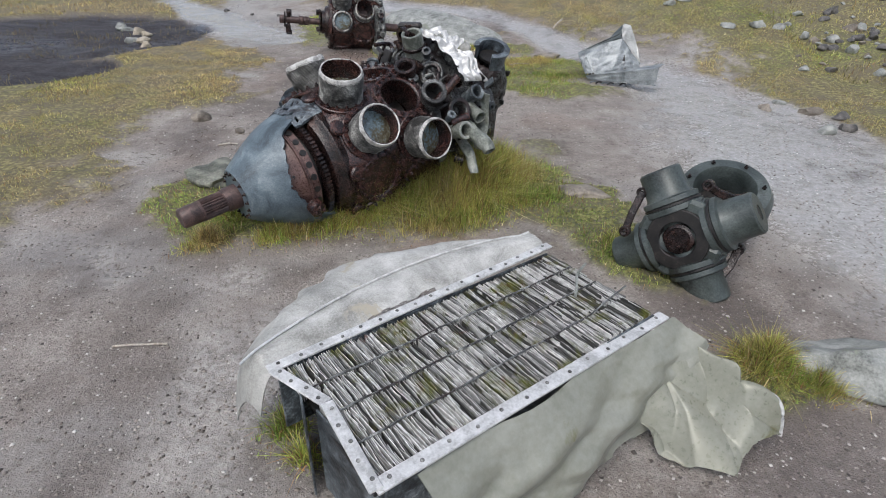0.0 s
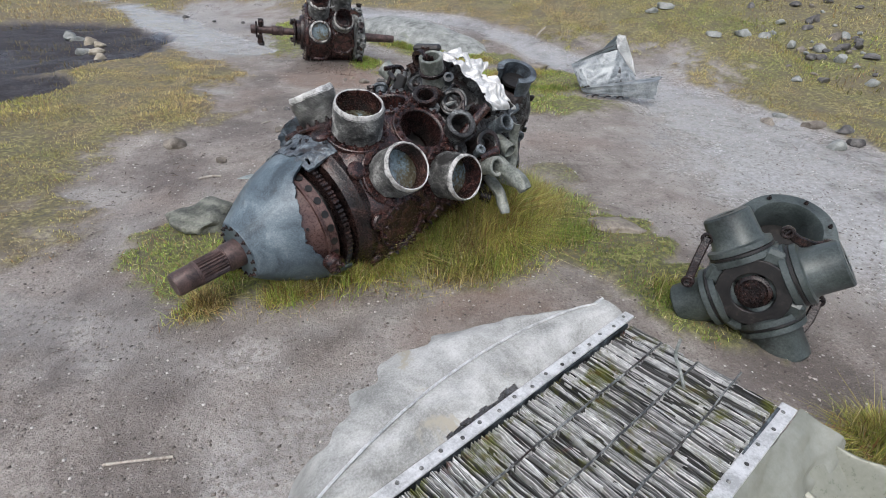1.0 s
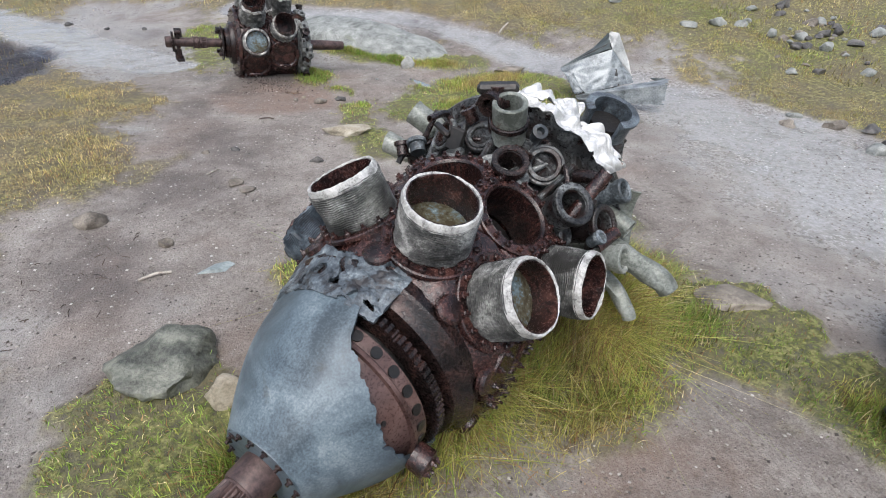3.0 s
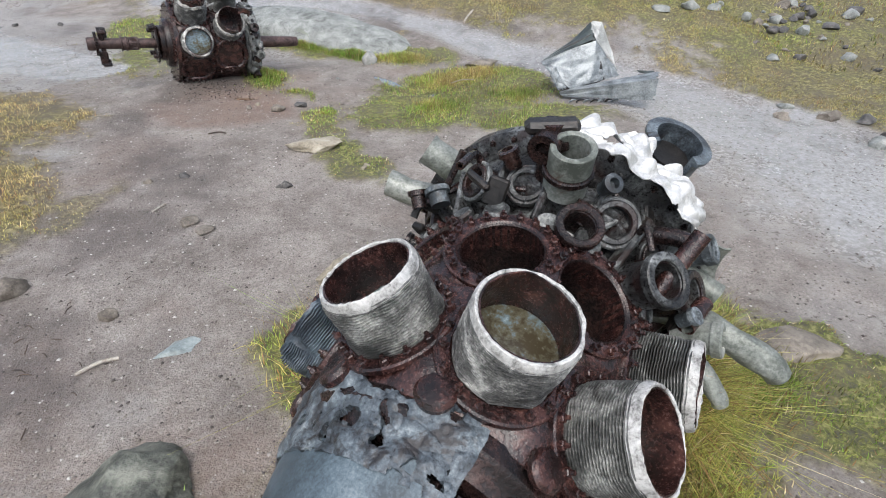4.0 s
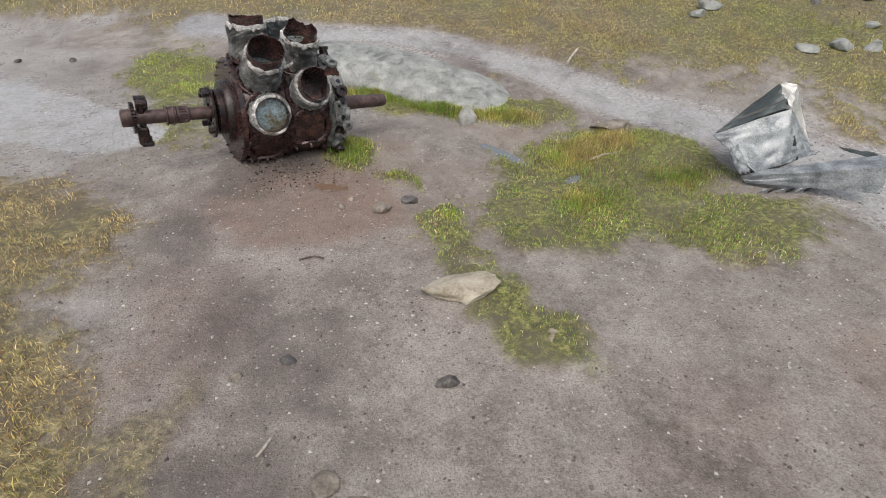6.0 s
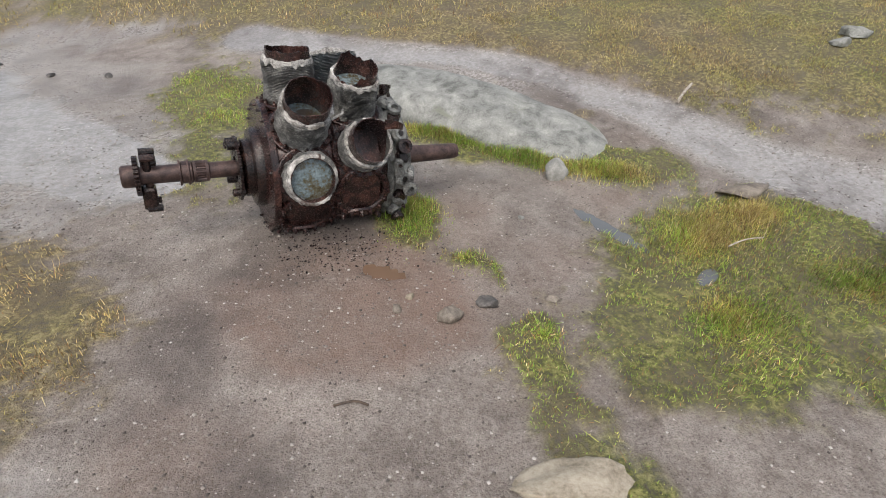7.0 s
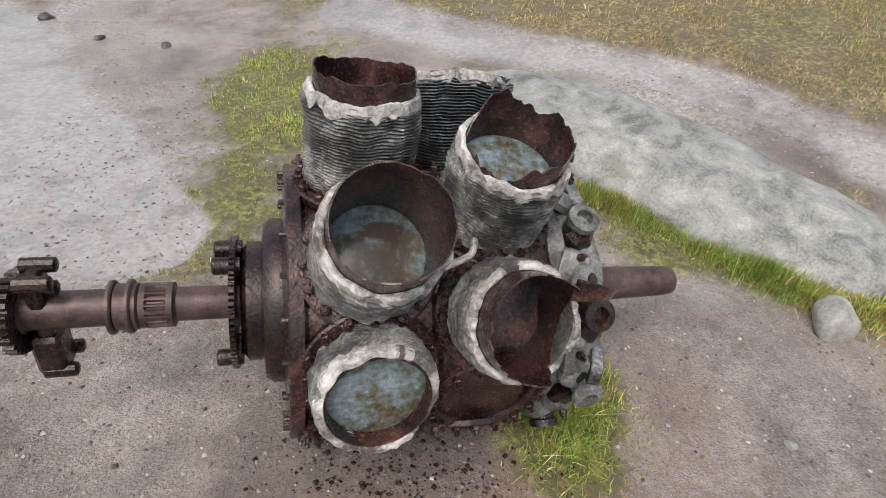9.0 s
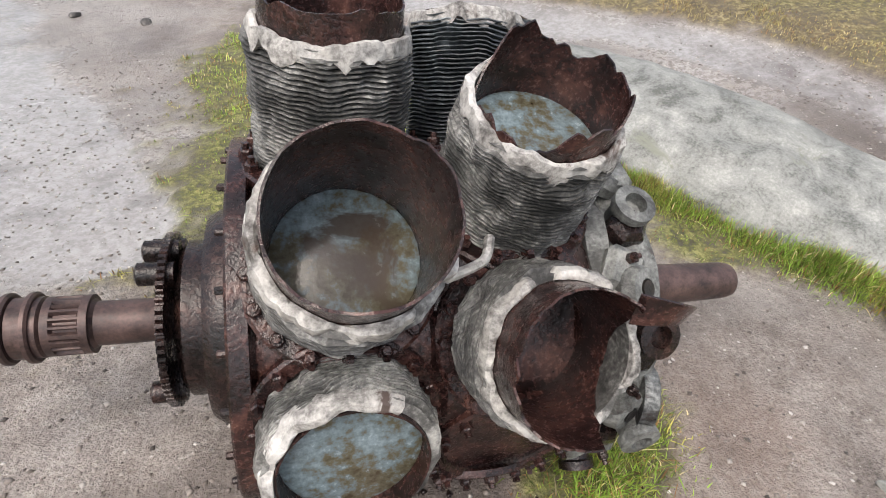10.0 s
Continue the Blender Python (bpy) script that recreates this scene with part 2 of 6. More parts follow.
def join(bms):
    out = bmesh.new()
    for q in bms:
        tmp = bpy.data.meshes.new("tmp")
        q.to_mesh(tmp)
        q.free()
        out.from_mesh(tmp)
        bpy.data.meshes.remove(tmp)
    return out


def sheet(fn, nu, nv, thick, mat, name="sheet", smooth=True, keep=None):
    """A thin plate: fn(u, v) gives a Vector for u, v in 0..1; keep(u, v) tells which cells stay."""
    P = [[Vector(fn(i / nu, j / nv)) for j in range(nv + 1)] for i in range(nu + 1)]
    verts, faces = [], []
    nrm = [[None] * (nv + 1) for _ in range(nu + 1)]
    for i in range(nu + 1):
        for j in range(nv + 1):
            du = P[min(i + 1, nu)][j] - P[max(i - 1, 0)][j]
            dv = P[i][min(j + 1, nv)] - P[i][max(j - 1, 0)]
            c = du.cross(dv)
            nrm[i][j] = c.normalized() if c.length > 1e-12 else Vector((0, 0, 1))
    K = nv + 1
    for s in (0.5, -0.5):
        for i in range(nu + 1):
            for j in range(nv + 1):
                verts.append(P[i][j] + nrm[i][j] * thick * s)
    off = (nu + 1) * K
    ok = {(i, j) for i in range(nu) for j in range(nv) if keep is None or keep((i + 0.5) / nu, (j + 0.5) / nv)}
    for i, j in ok:
        a, b2, c, d = i * K + j, (i + 1) * K + j, (i + 1) * K + j + 1, i * K + j + 1
        faces.append((a, b2, c, d))
        faces.append((d + off, c + off, b2 + off, a + off))
        for (ni, nj), (p, q) in (((i - 1, j), (d, a)), ((i + 1, j), (b2, c)), ((i, j - 1), (a, b2)), ((i, j + 1), (c, d))):
            if (ni, nj) not in ok:
                faces.append((q, p, p + off, q + off))
    bm = bmesh.new()
    me = bpy.data.meshes.new("tmp")
    me.from_pydata([tuple(v) for v in verts], [], faces)
    bm.from_mesh(me)
    bpy.data.meshes.remove(me)
    bmesh.ops.delete(bm, geom=[v for v in bm.verts if not v.link_faces], context="VERTS")
    return bm_mesh(name, bm, mat, 40)


def carve(bm, cutters, mat, name):
    """The mesh of bm with solids cut away."""
    ob = new("work", bm_mesh(name, bm, mat))
    made = []
    for c in cutters:
        co = new("cutter", bm_mesh("cutter", c, mat))
        made.append(co)
        md = ob.modifiers.new("cut", "BOOLEAN")
        md.operation, md.object, md.solver = "DIFFERENCE", co, "EXACT"
    dg = bpy.context.evaluated_depsgraph_get()
    me = bpy.data.meshes.new_from_object(ob.evaluated_get(dg))
    me.name = name
    for o in [ob] + made:
        old = o.data
        bpy.data.objects.remove(o)
        bpy.data.meshes.remove(old)
    bm2 = bmesh.new()
    bm2.from_mesh(me)
    bpy.data.meshes.remove(me)
    return bm_mesh(name, bm2, mat, 30)


def nz(x, y=0.0, z=0.0, s=1.0):
    return noise.noise(Vector((x * s, y * s, z * s)))


def stone_mesh(name, sx, sy, sz, mat, seed, sub=3, rough=0.45, flat=0.35, cut=(0.5, 0.85)):
    """A rounded boulder with facets; its base lies a little under z = 0."""
    bm = bmesh.new()
    bmesh.ops.create_icosphere(bm, subdivisions=sub, radius=1.0)
    rnd = random.Random(seed)
    planes = [(Vector((rnd.gauss(0, 1), rnd.gauss(0, 1), rnd.gauss(0, 0.8))).normalized(), rnd.uniform(*cut)) for _ in range(12)]
    for v in bm.verts:
        p = v.co.copy()
        for n, d in planes:
            k = p.dot(n) - d
            if k > 0:
                p -= n * k * 0.93
        p *= 1 + rough * 0.5 * noise.noise(p * 1.7 + Vector((seed, 0, 0))) + rough * 0.22 * noise.noise(p * 5 + Vector((0, seed, 0)))
        if p.z < -flat:
            p.z = -flat
        v.co = Vector((p.x * sx, p.y * sy, (p.z + flat * 0.6) * sz))
    return bm_mesh(name, bm, mat, 50)


def axes(o, d, up=(0, 0, 1)):
    """A pose at o whose z runs along d and whose x is level."""
    d = Vector(d).normalized()
    u = Vector(up).cross(d).normalized()
    w = d.cross(u)
    m3 = Matrix((u, w, d)).transposed().to_4x4()
    return Matrix.Translation(o) @ m3


def rad(a, s, r=0.0):
    """A place on an engine: z points out at angle a, x runs along the engine's axis at s."""
    a = radians(a)
    z, x = Vector((math.cos(a), math.sin(a), 0)), Vector((0, 0, 1))
    m3 = Matrix((x, z.cross(x), z)).transposed().to_4x4()
    return Matrix.Translation(z * r + x * s) @ m3


def bent_tube(points, r, mat, name, n=16, ri=0.85, wob=0.0):
    """An open pipe along a few points."""
    pts = [Vector(p) for p in points]
    fine = []
    for i in range(len(pts) - 1):
        p0, p1, p2, p3 = pts[max(i - 1, 0)], pts[i], pts[i + 1], pts[min(i + 2, len(pts) - 1)]
        for k in range(6):
            t = k / 6
            fine.append(0.5 * ((2 * p1) + (p2 - p0) * t + (2 * p0 - 5 * p1 + 4 * p2 - p3) * t * t + (3 * p1 - p0 - 3 * p2 + p3) * t ** 3))
    fine.append(pts[-1])
    bm = bmesh.new()
    outer, inner = [], []
    ref = Vector((0.13, 0.31, 0.94))
    for i, p in enumerate(fine):
        d = (fine[min(i + 1, len(fine) - 1)] - fine[max(i - 1, 0)]).normalized()
        u = d.cross(ref).normalized()
        w = d.cross(u)
        rr = r(i / (len(fine) - 1)) if callable(r) else r
        for rows, k in ((outer, 1.0), (inner, ri)):
            row = []
            for j in range(n):
                a = 2 * math.pi * j / n
                q = rr * k * (1 + wob * noise.noise(p * 14 + Vector((math.cos(a), math.sin(a), 0))))
                row.append(bm.verts.new(p + (u * math.cos(a) + w * math.sin(a)) * q))
            rows.append(row)
    for rows in (outer, inner):
        for i in range(len(rows) - 1):
            for j in range(n):
                bm.faces.new((rows[i][j], rows[i][(j + 1) % n], rows[i + 1][(j + 1) % n], rows[i + 1][j]))
    for k in (0, -1):
        for j in range(n):
            bm.faces.new((outer[k][j], outer[k][(j + 1) % n], inner[k][(j + 1) % n], inner[k][j]))
    return bm_mesh(name, bm, mat)


def hexnut(r=0.009, h=0.011, mat=None, name="nut"):
    bm = solid([(r, 0), (r, h * 0.8), (r * 0.8, h)], 6)
    c = solid([(r * 0.5, h * 0.9), (r * 0.5, h * 1.7)], 6)
    return bm_mesh(name, join([bm, c]), mat, 25)


STUD = bm_mesh("stud", solid([(0.005, 0), (0.005, 0.016), (0.0035, 0.018)], 8), DARK_RUST)
NUT_RUST, NUT_DARK, NUT_GREY = hexnut(mat=RUST), hexnut(mat=DARK_RUST), hexnut(mat=GREY_ALLOY)
RIVET = bm_mesh("rivet", solid([(0.0052, 0), (0.0048, 0.0016), (0.0028, 0.0026)], 8), FIN)


def nuts(parent, base, r, n, mesh, name="nut", a0=0.0):
    for i in range(n):
        a = 2 * math.pi * i / n + a0
        part(name, mesh, None, parent, m=base @ Matrix.Translation((r * math.cos(a), r * math.sin(a), 0)) @ Matrix.Rotation(a, 4, "Z"))


# ---- the ground ----
def fbm(x, y, s, seed=0.0, octaves=4):
    """Smooth value noise on arrays, about -1 to 1."""
    out, amp, tot = np.zeros_like(x), 1.0, 0.0
    for o in range(octaves):
        k = s * 2 ** o
        xi, yi = np.floor(x * k), np.floor(y * k)
        fx, fy = x * k - xi, y * k - yi
        fx, fy = fx * fx * (3 - 2 * fx), fy * fy * (3 - 2 * fy)

        def h(a, b2):
            v = np.sin(a * 127.1 + b2 * 311.7 + seed * 74.7 + o * 19.3) * 43758.5453
            return v - np.floor(v)
        out += amp * 2 * ((h(xi, yi) * (1 - fx) + h(xi + 1, yi) * fx) * (1 - fy) + (h(xi, yi + 1) * (1 - fx) + h(xi + 1, yi + 1) * fx) * fy - 0.5)
        tot += amp
        amp *= 0.5
    return out / tot


def step(v, lo, hi):
    t = np.clip((v - lo) / (hi - lo), 0, 1)
    return t * t * (3 - 2 * t)


def patch(x, y, cx, cy, rx, ry, turn=0.0):
    """1 at the heart of an oval, 0 on its edge, negative outside."""
    c, s = math.cos(radians(turn)), math.sin(radians(turn))
    u, v = ((x - cx) * c + (y - cy) * s) / rx, (-(x - cx) * s + (y - cy) * c) / ry
    return 1 - np.sqrt(u * u + v * v)


def band(x, y, pts):
    """Distance to a line of points divided by its half-width there, as 1 - d."""
    best = np.full_like(x, -99.0)
    for (x0, y0, w0), (x1, y1, w1) in zip(pts, pts[1:]):
        dx, dy = x1 - x0, y1 - y0
        t = np.clip(((x - x0) * dx + (y - y0) * dy) / (dx * dx + dy * dy), 0, 1)
        d = np.hypot(x - x0 - t * dx, y - y0 - t * dy)
        best = np.maximum(best, 1 - d / (w0 + t * (w1 - w0)))
    return best


STREAM = [(-8, 13, 0.5), (-4.9, 10.2, 0.45), (-2.9, 7.6, 0.3), (-1.9, 6.75, 0.22)]
BROOK = [(-1.5, 9.2, 0.25), (-0.6, 8.5, 0.22), (0.1, 8.15, 0.2), (0.5, 7.8, 0.2), (1.05, 7.05, 0.2), (1.35, 6.35, 0.24), (1.75, 5.8, 0.32), (2.1, 5.05, 0.46), (2.25, 4.2, 0.72), (2.3, 3.4, 0.85), (2.3, 2.4, 0.8), (2.5, 1.0, 0.7)]
FLATS = [(-3.2, 8.6, 0.9), (-2.45, 7.0, 0.6)]
EDGE_Y = [1.0, 2.25, 2.75, 3.15, 3.55, 3.9, 4.3, 4.65, 5.25, 5.67, 5.95, 6.2, 6.9, 8.5, 12.0]
EDGE_X = [-2.3, -1.98, -1.73, -1.84, -1.95, -1.73, -1.58, -1.55, -1.8, -1.79, -1.96, -2.27, -2.5, -3.1, -4.2]


def cover(x, y):
    """Grass, wetness, peat, greenness and rust stain of the ground."""
    wob = fbm(x, y, 1.6, 1) * 0.55 + fbm(x, y, 7, 2, 3) * 0.3
    left = (np.interp(y, EDGE_Y, EDGE_X) - x) * 1.4
    far = (0.6 * x + 0.8 * y - 6.3) * 0.9
    brook, stream, flats = band(x, y, BROOK), band(x, y, STREAM), band(x, y, FLATS)
    behind = np.minimum(far, 9) + 0 * x
    g = np.maximum(left, behind)
    broad = 0.5 * fbm(x, y, 0.35, 71, 3)
    g = np.maximum(g + broad * step(-x, 2.2, 4.0), np.maximum((x - 2.75 - 0.5 * np.clip(1.5 - y, 0, 3)) * 0.8, -1.6 - y) + broad * 1.2)
    x0, y0 = x, y
    x, y = x + 0.16 * fbm(x, y, 2.3, 31) + 0.07 * fbm(x, y, 9, 33, 3), y + 0.16 * fbm(x, y, 2.3, 32) + 0.07 * fbm(x, y, 9, 34, 3)
    lush = np.maximum.reduce([
        patch(x, y, -0.1, 2.72, 0.95, 0.5, 24), patch(x, y, -1.14, 2.34, 0.34, 0.36, 30), patch(x, y, 0.66, 2.5, 0.3, 0.24, -10), patch(x, y, 0.84, 2.16, 0.24, 0.13, 12) * 0.8,
        patch(x, y, 0.66, 5.5, 0.86, 0.62, 12), patch(x, y, 0.2, 5.1, 0.34, 0.4, -20), patch(x, y, 1.05, 4.85, 0.5, 0.4, -25) * 0.7, patch(x, y, -0.67, 6.12, 0.14, 0.26, -14), patch(x, y, -0.48, 5.72, 0.07, 0.16, 30) * 0.45,
        patch(x, y, 0.02, 6.78, 0.95, 0.24, -41), patch(x, y, 0.55, 6.45, 0.42, 0.26, -35), patch(x, y, -0.34, 4.52, 0.15, 0.46, 20) * 0.55, patch(x, y, -0.36, 5.25, 0.13, 0.13, 0) * 0.7, patch(x, y, -0.34, 5.05, 0.1, 0.2, 0) * 0.35, patch(x, y, 0.86, 1.9, 0.2, 0.32, 20) * 0.8,
        patch(x, y, -1.5, 8.0, 0.7, 0.7, 20) * 0.32, patch(x, y, -1.6, 7.1, 0.5, 0.5, 20) * 0.2, patch(x, y, 1.02, 1.22, 0.16, 0.14, 0), patch(x, y, -0.72, 3.05, 0.2, 0.28, 30)])
    x, y = x0, y0
    g = np.maximum(g, lush * 1.6)
    g = g - 2.2 * np.clip(brook + 0.1, 0, 1) - 2.0 * np.clip(stream + 0.1, 0, 1) - 0.75 * np.clip(flats + 0.3, 0, 1) - 1.1 * np.clip(fbm(x, y, 1.2, 51, 4) + 0.05, 0, 1) * step(far, 0, 1.0) - 0.35 * np.clip(fbm(x, y, 1.7, 52, 4), 0, 1) * step(left, 0, 0.5)
    grass = step(g + wob * 0.9 + 0.25 * fbm(x, y, 22, 53, 2), -0.05, 0.4)
    specks = step(fbm(x, y, 3.1, 5, 3) + 0.9 * np.minimum(0, np.maximum(g, -0.45)), 0.3, 0.5) * 0.6
    grass = np.maximum(grass, specks)
    wet = np.clip(step(brook + wob * 0.9, -0.7, 0.7) + step(stream + wob * 0.9, -0.6, 0.6) + 0.45 * step(flats + wob * 1.3, -0.4, 0.7), 0, 1)
    wet = np.maximum(wet, 0.55 * step(fbm(x, y, 0.8, 9) + 0.3 * fbm(x, y, 4, 10), -0.05, 0.5))
    peat = step(np.maximum(patch(x, y, -4.9, 6.7, 2.1, 1.75, 30), patch(x, y, -3.75, 4.95, 0.75, 0.55, 30)) + wob * 0.18, 0.0, 0.1)
    grass = grass * (1 - peat)
    green = np.clip(step(lush, -0.3, 0.2) + 0.7 * fbm(x, y, 0.9, 7) + 0.35 * fbm(x, y, 5, 54, 3) + 0.16 + 0.3 * step(x, 0.5, 4), 0, 1)
    rust = np.clip(step(patch(x, y, -1.0, 5.55, 0.55, 0.42) + wob * 0.5, 0, 0.5) + 0.8 * step(patch(x, y, 0.0, 1.95, 0.4, 0.22, 20) + wob * 0.4, 0, 0.5) + 0.5 * step(fbm(x, y, 1.3, 21), 0.25, 0.6), 0, 1)
    return grass, wet * (1 - 0.8 * grass), peat, green, rust


def churned(x, y):
    """Dark churned wet soil beside the wreckage, and a dark oval below the far engine."""
    wob = 0.5 * fbm(x, y, 3, 61) + 0.4 * fbm(x, y, 11, 62, 3)
    spots = np.maximum.reduce([patch(x, y, 0.85, 1.12, 0.55, 0.42, 0), patch(x, y, 1.02, 1.62, 0.35, 0.35, 0), patch(x, y, -1.05, 5.98, 0.45, 0.25, 10), patch(x, y, -0.35, 1.0, 0.3, 0.2, 40), patch(x, y, -1.62, 3.25, 0.28, 0.4, 0)])
    margin = x - np.interp(y, EDGE_Y, EDGE_X)
    spots = np.maximum(spots, (0.34 - np.abs(margin - 0.28)) * 1.5 * step(y, 3.2, 3.9) * step(-y, -5.9, -5.3))
    streak = step(fbm(x * 1.4 + y * 0.5, y * 0.5 - x * 0.2, 1.6, 63) + 0.35 * fbm(x, y, 8, 64, 3), 0.22, 0.55)
    return np.clip(step(spots + wob, 0.0, 0.6) + 0.55 * streak, 0, 1)


def rise(x, y):
    """The large lie of the land: level by the wreck, rising behind and to the east."""
    u = np.maximum((0.6 * x + 0.8 * y) / 0.8 - 6.2, 0)
    z = 0.8 * np.where(u < 2, 0.0625 * u * u, 0.25 + 0.25 * (u - 2))
    return np.where(z > 1.2, 1.2 + 6.0 * (1 - np.exp(-np.maximum(z - 1.2, 0) / 6.0)), z)


POOLS = [(0.24, 5.88, 0.05, 0.27, 20), (0.43, 5.46, 0.085, 0.035, 35), (-0.84, 5.75, 0.1, 0.045, -35)]


def height(x, y):
    x, y = np.atleast_1d(np.asarray(x, float)), np.atleast_1d(np.asarray(y, float))
    grass, wet, peat, green, rust = cover(x, y)
    z = rise(x, y) + 0.012 * fbm(x, y, 1.5, 3) + 0.006 * fbm(x, y, 9, 4, 3)
    z += grass * (0.014 + 0.016 * fbm(x, y, 5, 6, 3)) - 0.012 * wet + peat * (0.06 * fbm(x, y, 5, 8) - 0.05)
    z += 0.025 * step(patch(x, y, -0.1, 2.7, 0.8, 0.5, 24), 0, 0.6) + 0.06 * step(patch(x, y, -1.08, 6.14, 0.5, 0.36, 14), 0, 0.6)
    for cx, cy, rx, ry, turn in POOLS:
        z -= 0.03 * step(patch(x, y, cx, cy, rx * 1.25, ry * 1.25, turn), 0.0, 0.35)
    return z


def hz(x, y):
    return float(height(x, y)[0])


def grid_axis(lo, hi, d, far_lo, far_hi):
    mid = np.arange(lo, hi, d)
    up, dn, k = [hi], [lo], d
    while up[-1] < far_hi:
        k *= 1.16
        up.append(up[-1] + k)
    k = d
    while dn[-1] > far_lo:
        k *= 1.16
        dn.append(dn[-1] - k)
    return np.concatenate([np.array(dn[:0:-1]), mid, np.array(up)])


gx, gy = grid_axis(-3.4, 3.4, 0.028, -900, 900), grid_axis(0.1, 9.2, 0.028, -900, 900)
GX, GY = np.meshgrid(gx, gy)
fx, fy = GX.ravel(), GY.ravel()
gzv = height(fx, fy)
W, H = len(gx), len(gy)
idx = np.arange(W * H).reshape(H, W)
quads = np.stack([idx[:-1, :-1], idx[:-1, 1:], idx[1:, 1:], idx[1:, :-1]], -1).reshape(-1, 4)


def quick_mesh(name, co, quad, mat):
    me = bpy.data.meshes.new(name)
    me.vertices.add(len(co))
    me.vertices.foreach_set("co", np.asarray(co, np.float32).ravel())
    k = quad.shape[1]
    me.loops.add(quad.size)
    me.loops.foreach_set("vertex_index", quad.ravel().astype(np.int32))
    me.polygons.add(len(quad))
    me.polygons.foreach_set("loop_start", (np.arange(len(quad)) * k).astype(np.int32))
    me.polygons.foreach_set("use_smooth", np.ones(len(quad), bool))
    me.materials.append(mat)
    me.update(calc_edges=True)
    me.validate()
    return me


m, nt, b = base_mat("moor_ground")
tc = nt.nodes.new("ShaderNodeTexCoord").outputs["Object"]
at = nt.nodes.new("ShaderNodeAttribute")
at.attribute_name = "cover"
sp = nt.nodes.new("ShaderNodeSeparateColor")
nt.links.new(at.outputs["Color"], sp.inputs[0])
at2 = nt.nodes.new("ShaderNodeAttribute")
at2.attribute_name = "soil"
sp2 = nt.nodes.new("ShaderNodeSeparateColor")
nt.links.new(at2.outputs["Color"], sp2.inputs[0])
a_grass, a_wet_sheen, a_peat = sp.outputs[0], sp.outputs[1], sp.outputs[2]
a_green, a_rust = sp2.outputs[0], sp2.outputs[1]
nA, nB, nC = noise_node(nt, tc, 2.2, 6, 0.65, 0.3), noise_node(nt, tc, 38, 5, 0.75), noise_node(nt, tc, 210, 2, 0.6)
vor = nt.nodes.new("ShaderNodeTexVoronoi")
vor.inputs["Scale"].default_value = 62
nt.links.new(tc, vor.inputs["Vector"])
mid = noise_node(nt, tc, 9, 5, 0.7, 0.6)
soil_v = mathn(nt, "ADD", mathn(nt, "MULTIPLY", nA, 0.4), mathn(nt, "ADD", mathn(nt, "MULTIPLY", mid, 0.3), mathn(nt, "MULTIPLY", nB, 0.3)))
grit = ramp(nt, soil_v, [(0.38, (0.14, 0.118, 0.103)), (0.46, (0.255, 0.225, 0.2)), (0.53, (0.345, 0.31, 0.28)), (0.62, (0.45, 0.415, 0.38))])
speck = noise_node(nt, tc, 130, 3, 0.75)
grit = mixc(nt, 1.0, grit, ramp(nt, speck, [(0.36, (0.6, 0.58, 0.56)), (0.5, (0.96, 0.95, 0.94)), (0.64, (1.1, 1.1, 1.1))]), "MULTIPLY")
chips = spread(nt, vor.outputs["Distance"], 0.06, 0.16, 1, 0)
pick = nt.nodes.new("ShaderNodeSeparateColor")
nt.links.new(vor.outputs["Color"], pick.inputs[0])
chip_on = mathn(nt, "MULTIPLY", chips, spread(nt, pick.outputs[0], 0.56, 0.6, 0, 1))
chip_col = ramp(nt, pick.outputs[1], [(0.0, (0.09, 0.075, 0.065)), (0.4, (0.3, 0.27, 0.24)), (0.8, (0.5, 0.47, 0.43)), (1.0, (0.62, 0.6, 0.57))])
grit = mixc(nt, mathn(nt, "MULTIPLY", spread(nt, a_rust, 0, 1, 0, 0.6), spread(nt, nA, 0.35, 0.6, 0.3, 1)), grit, (0.21, 0.115, 0.075))
# Wet ground paled towards grey: the sky's sheen put into the base colour.
grit = mixc(nt, spread(nt, a_wet_sheen, 0.2, 0.9, 0, 0.85), grit, ramp(nt, nB, [(0.4, (0.27, 0.266, 0.256)), (0.6, (0.385, 0.383, 0.374))]))
grit = mixc(nt, mathn(nt, "MULTIPLY", sp2.outputs[2], spread(nt, mid, 0.35, 0.6, 0.25, 0.75)), grit, (0.085, 0.068, 0.06))
grit = mixc(nt, chip_on, grit, chip_col)
tuft_a = ramp(nt, nB, [(0.38, (0.06, 0.045, 0.024)), (0.5, (0.2, 0.16, 0.08)), (0.62, (0.4, 0.34, 0.19))])
tuft_b = ramp(nt, nB, [(0.38, (0.035, 0.04, 0.012)), (0.5, (0.15, 0.16, 0.045)), (0.62, (0.34, 0.33, 0.13))])
sward = mixc(nt, a_green, tuft_a, tuft_b)
sward = mixc(nt, spread(nt, noise_node(nt, tc, 5, 5, 0.7, 0.5), 0.45, 0.62, 0.0, 0.75), sward, (0.13, 0.108, 0.075))
ground_col = mixc(nt, mathn(nt, "MULTIPLY", a_grass, spread(nt, nB, 0.3, 0.5, 0.6, 1)), grit, sward)
peat_col = ramp(nt, nB, [(0.4, (0.008, 0.007, 0.009)), (0.52, (0.03, 0.026, 0.03)), (0.62, (0.09, 0.08, 0.085))])
ground_col = mixc(nt, a_peat, ground_col, peat_col)
nt.links.new(ground_col, b.inputs["Base Color"])
rg = mathn(nt, "SUBTRACT", spread(nt, nB, 0.3, 0.7, 0.5, 0.8), mathn(nt, "MULTIPLY", a_wet_sheen, spread(nt, nA, 0.35, 0.55, 0.45, 0.7)))
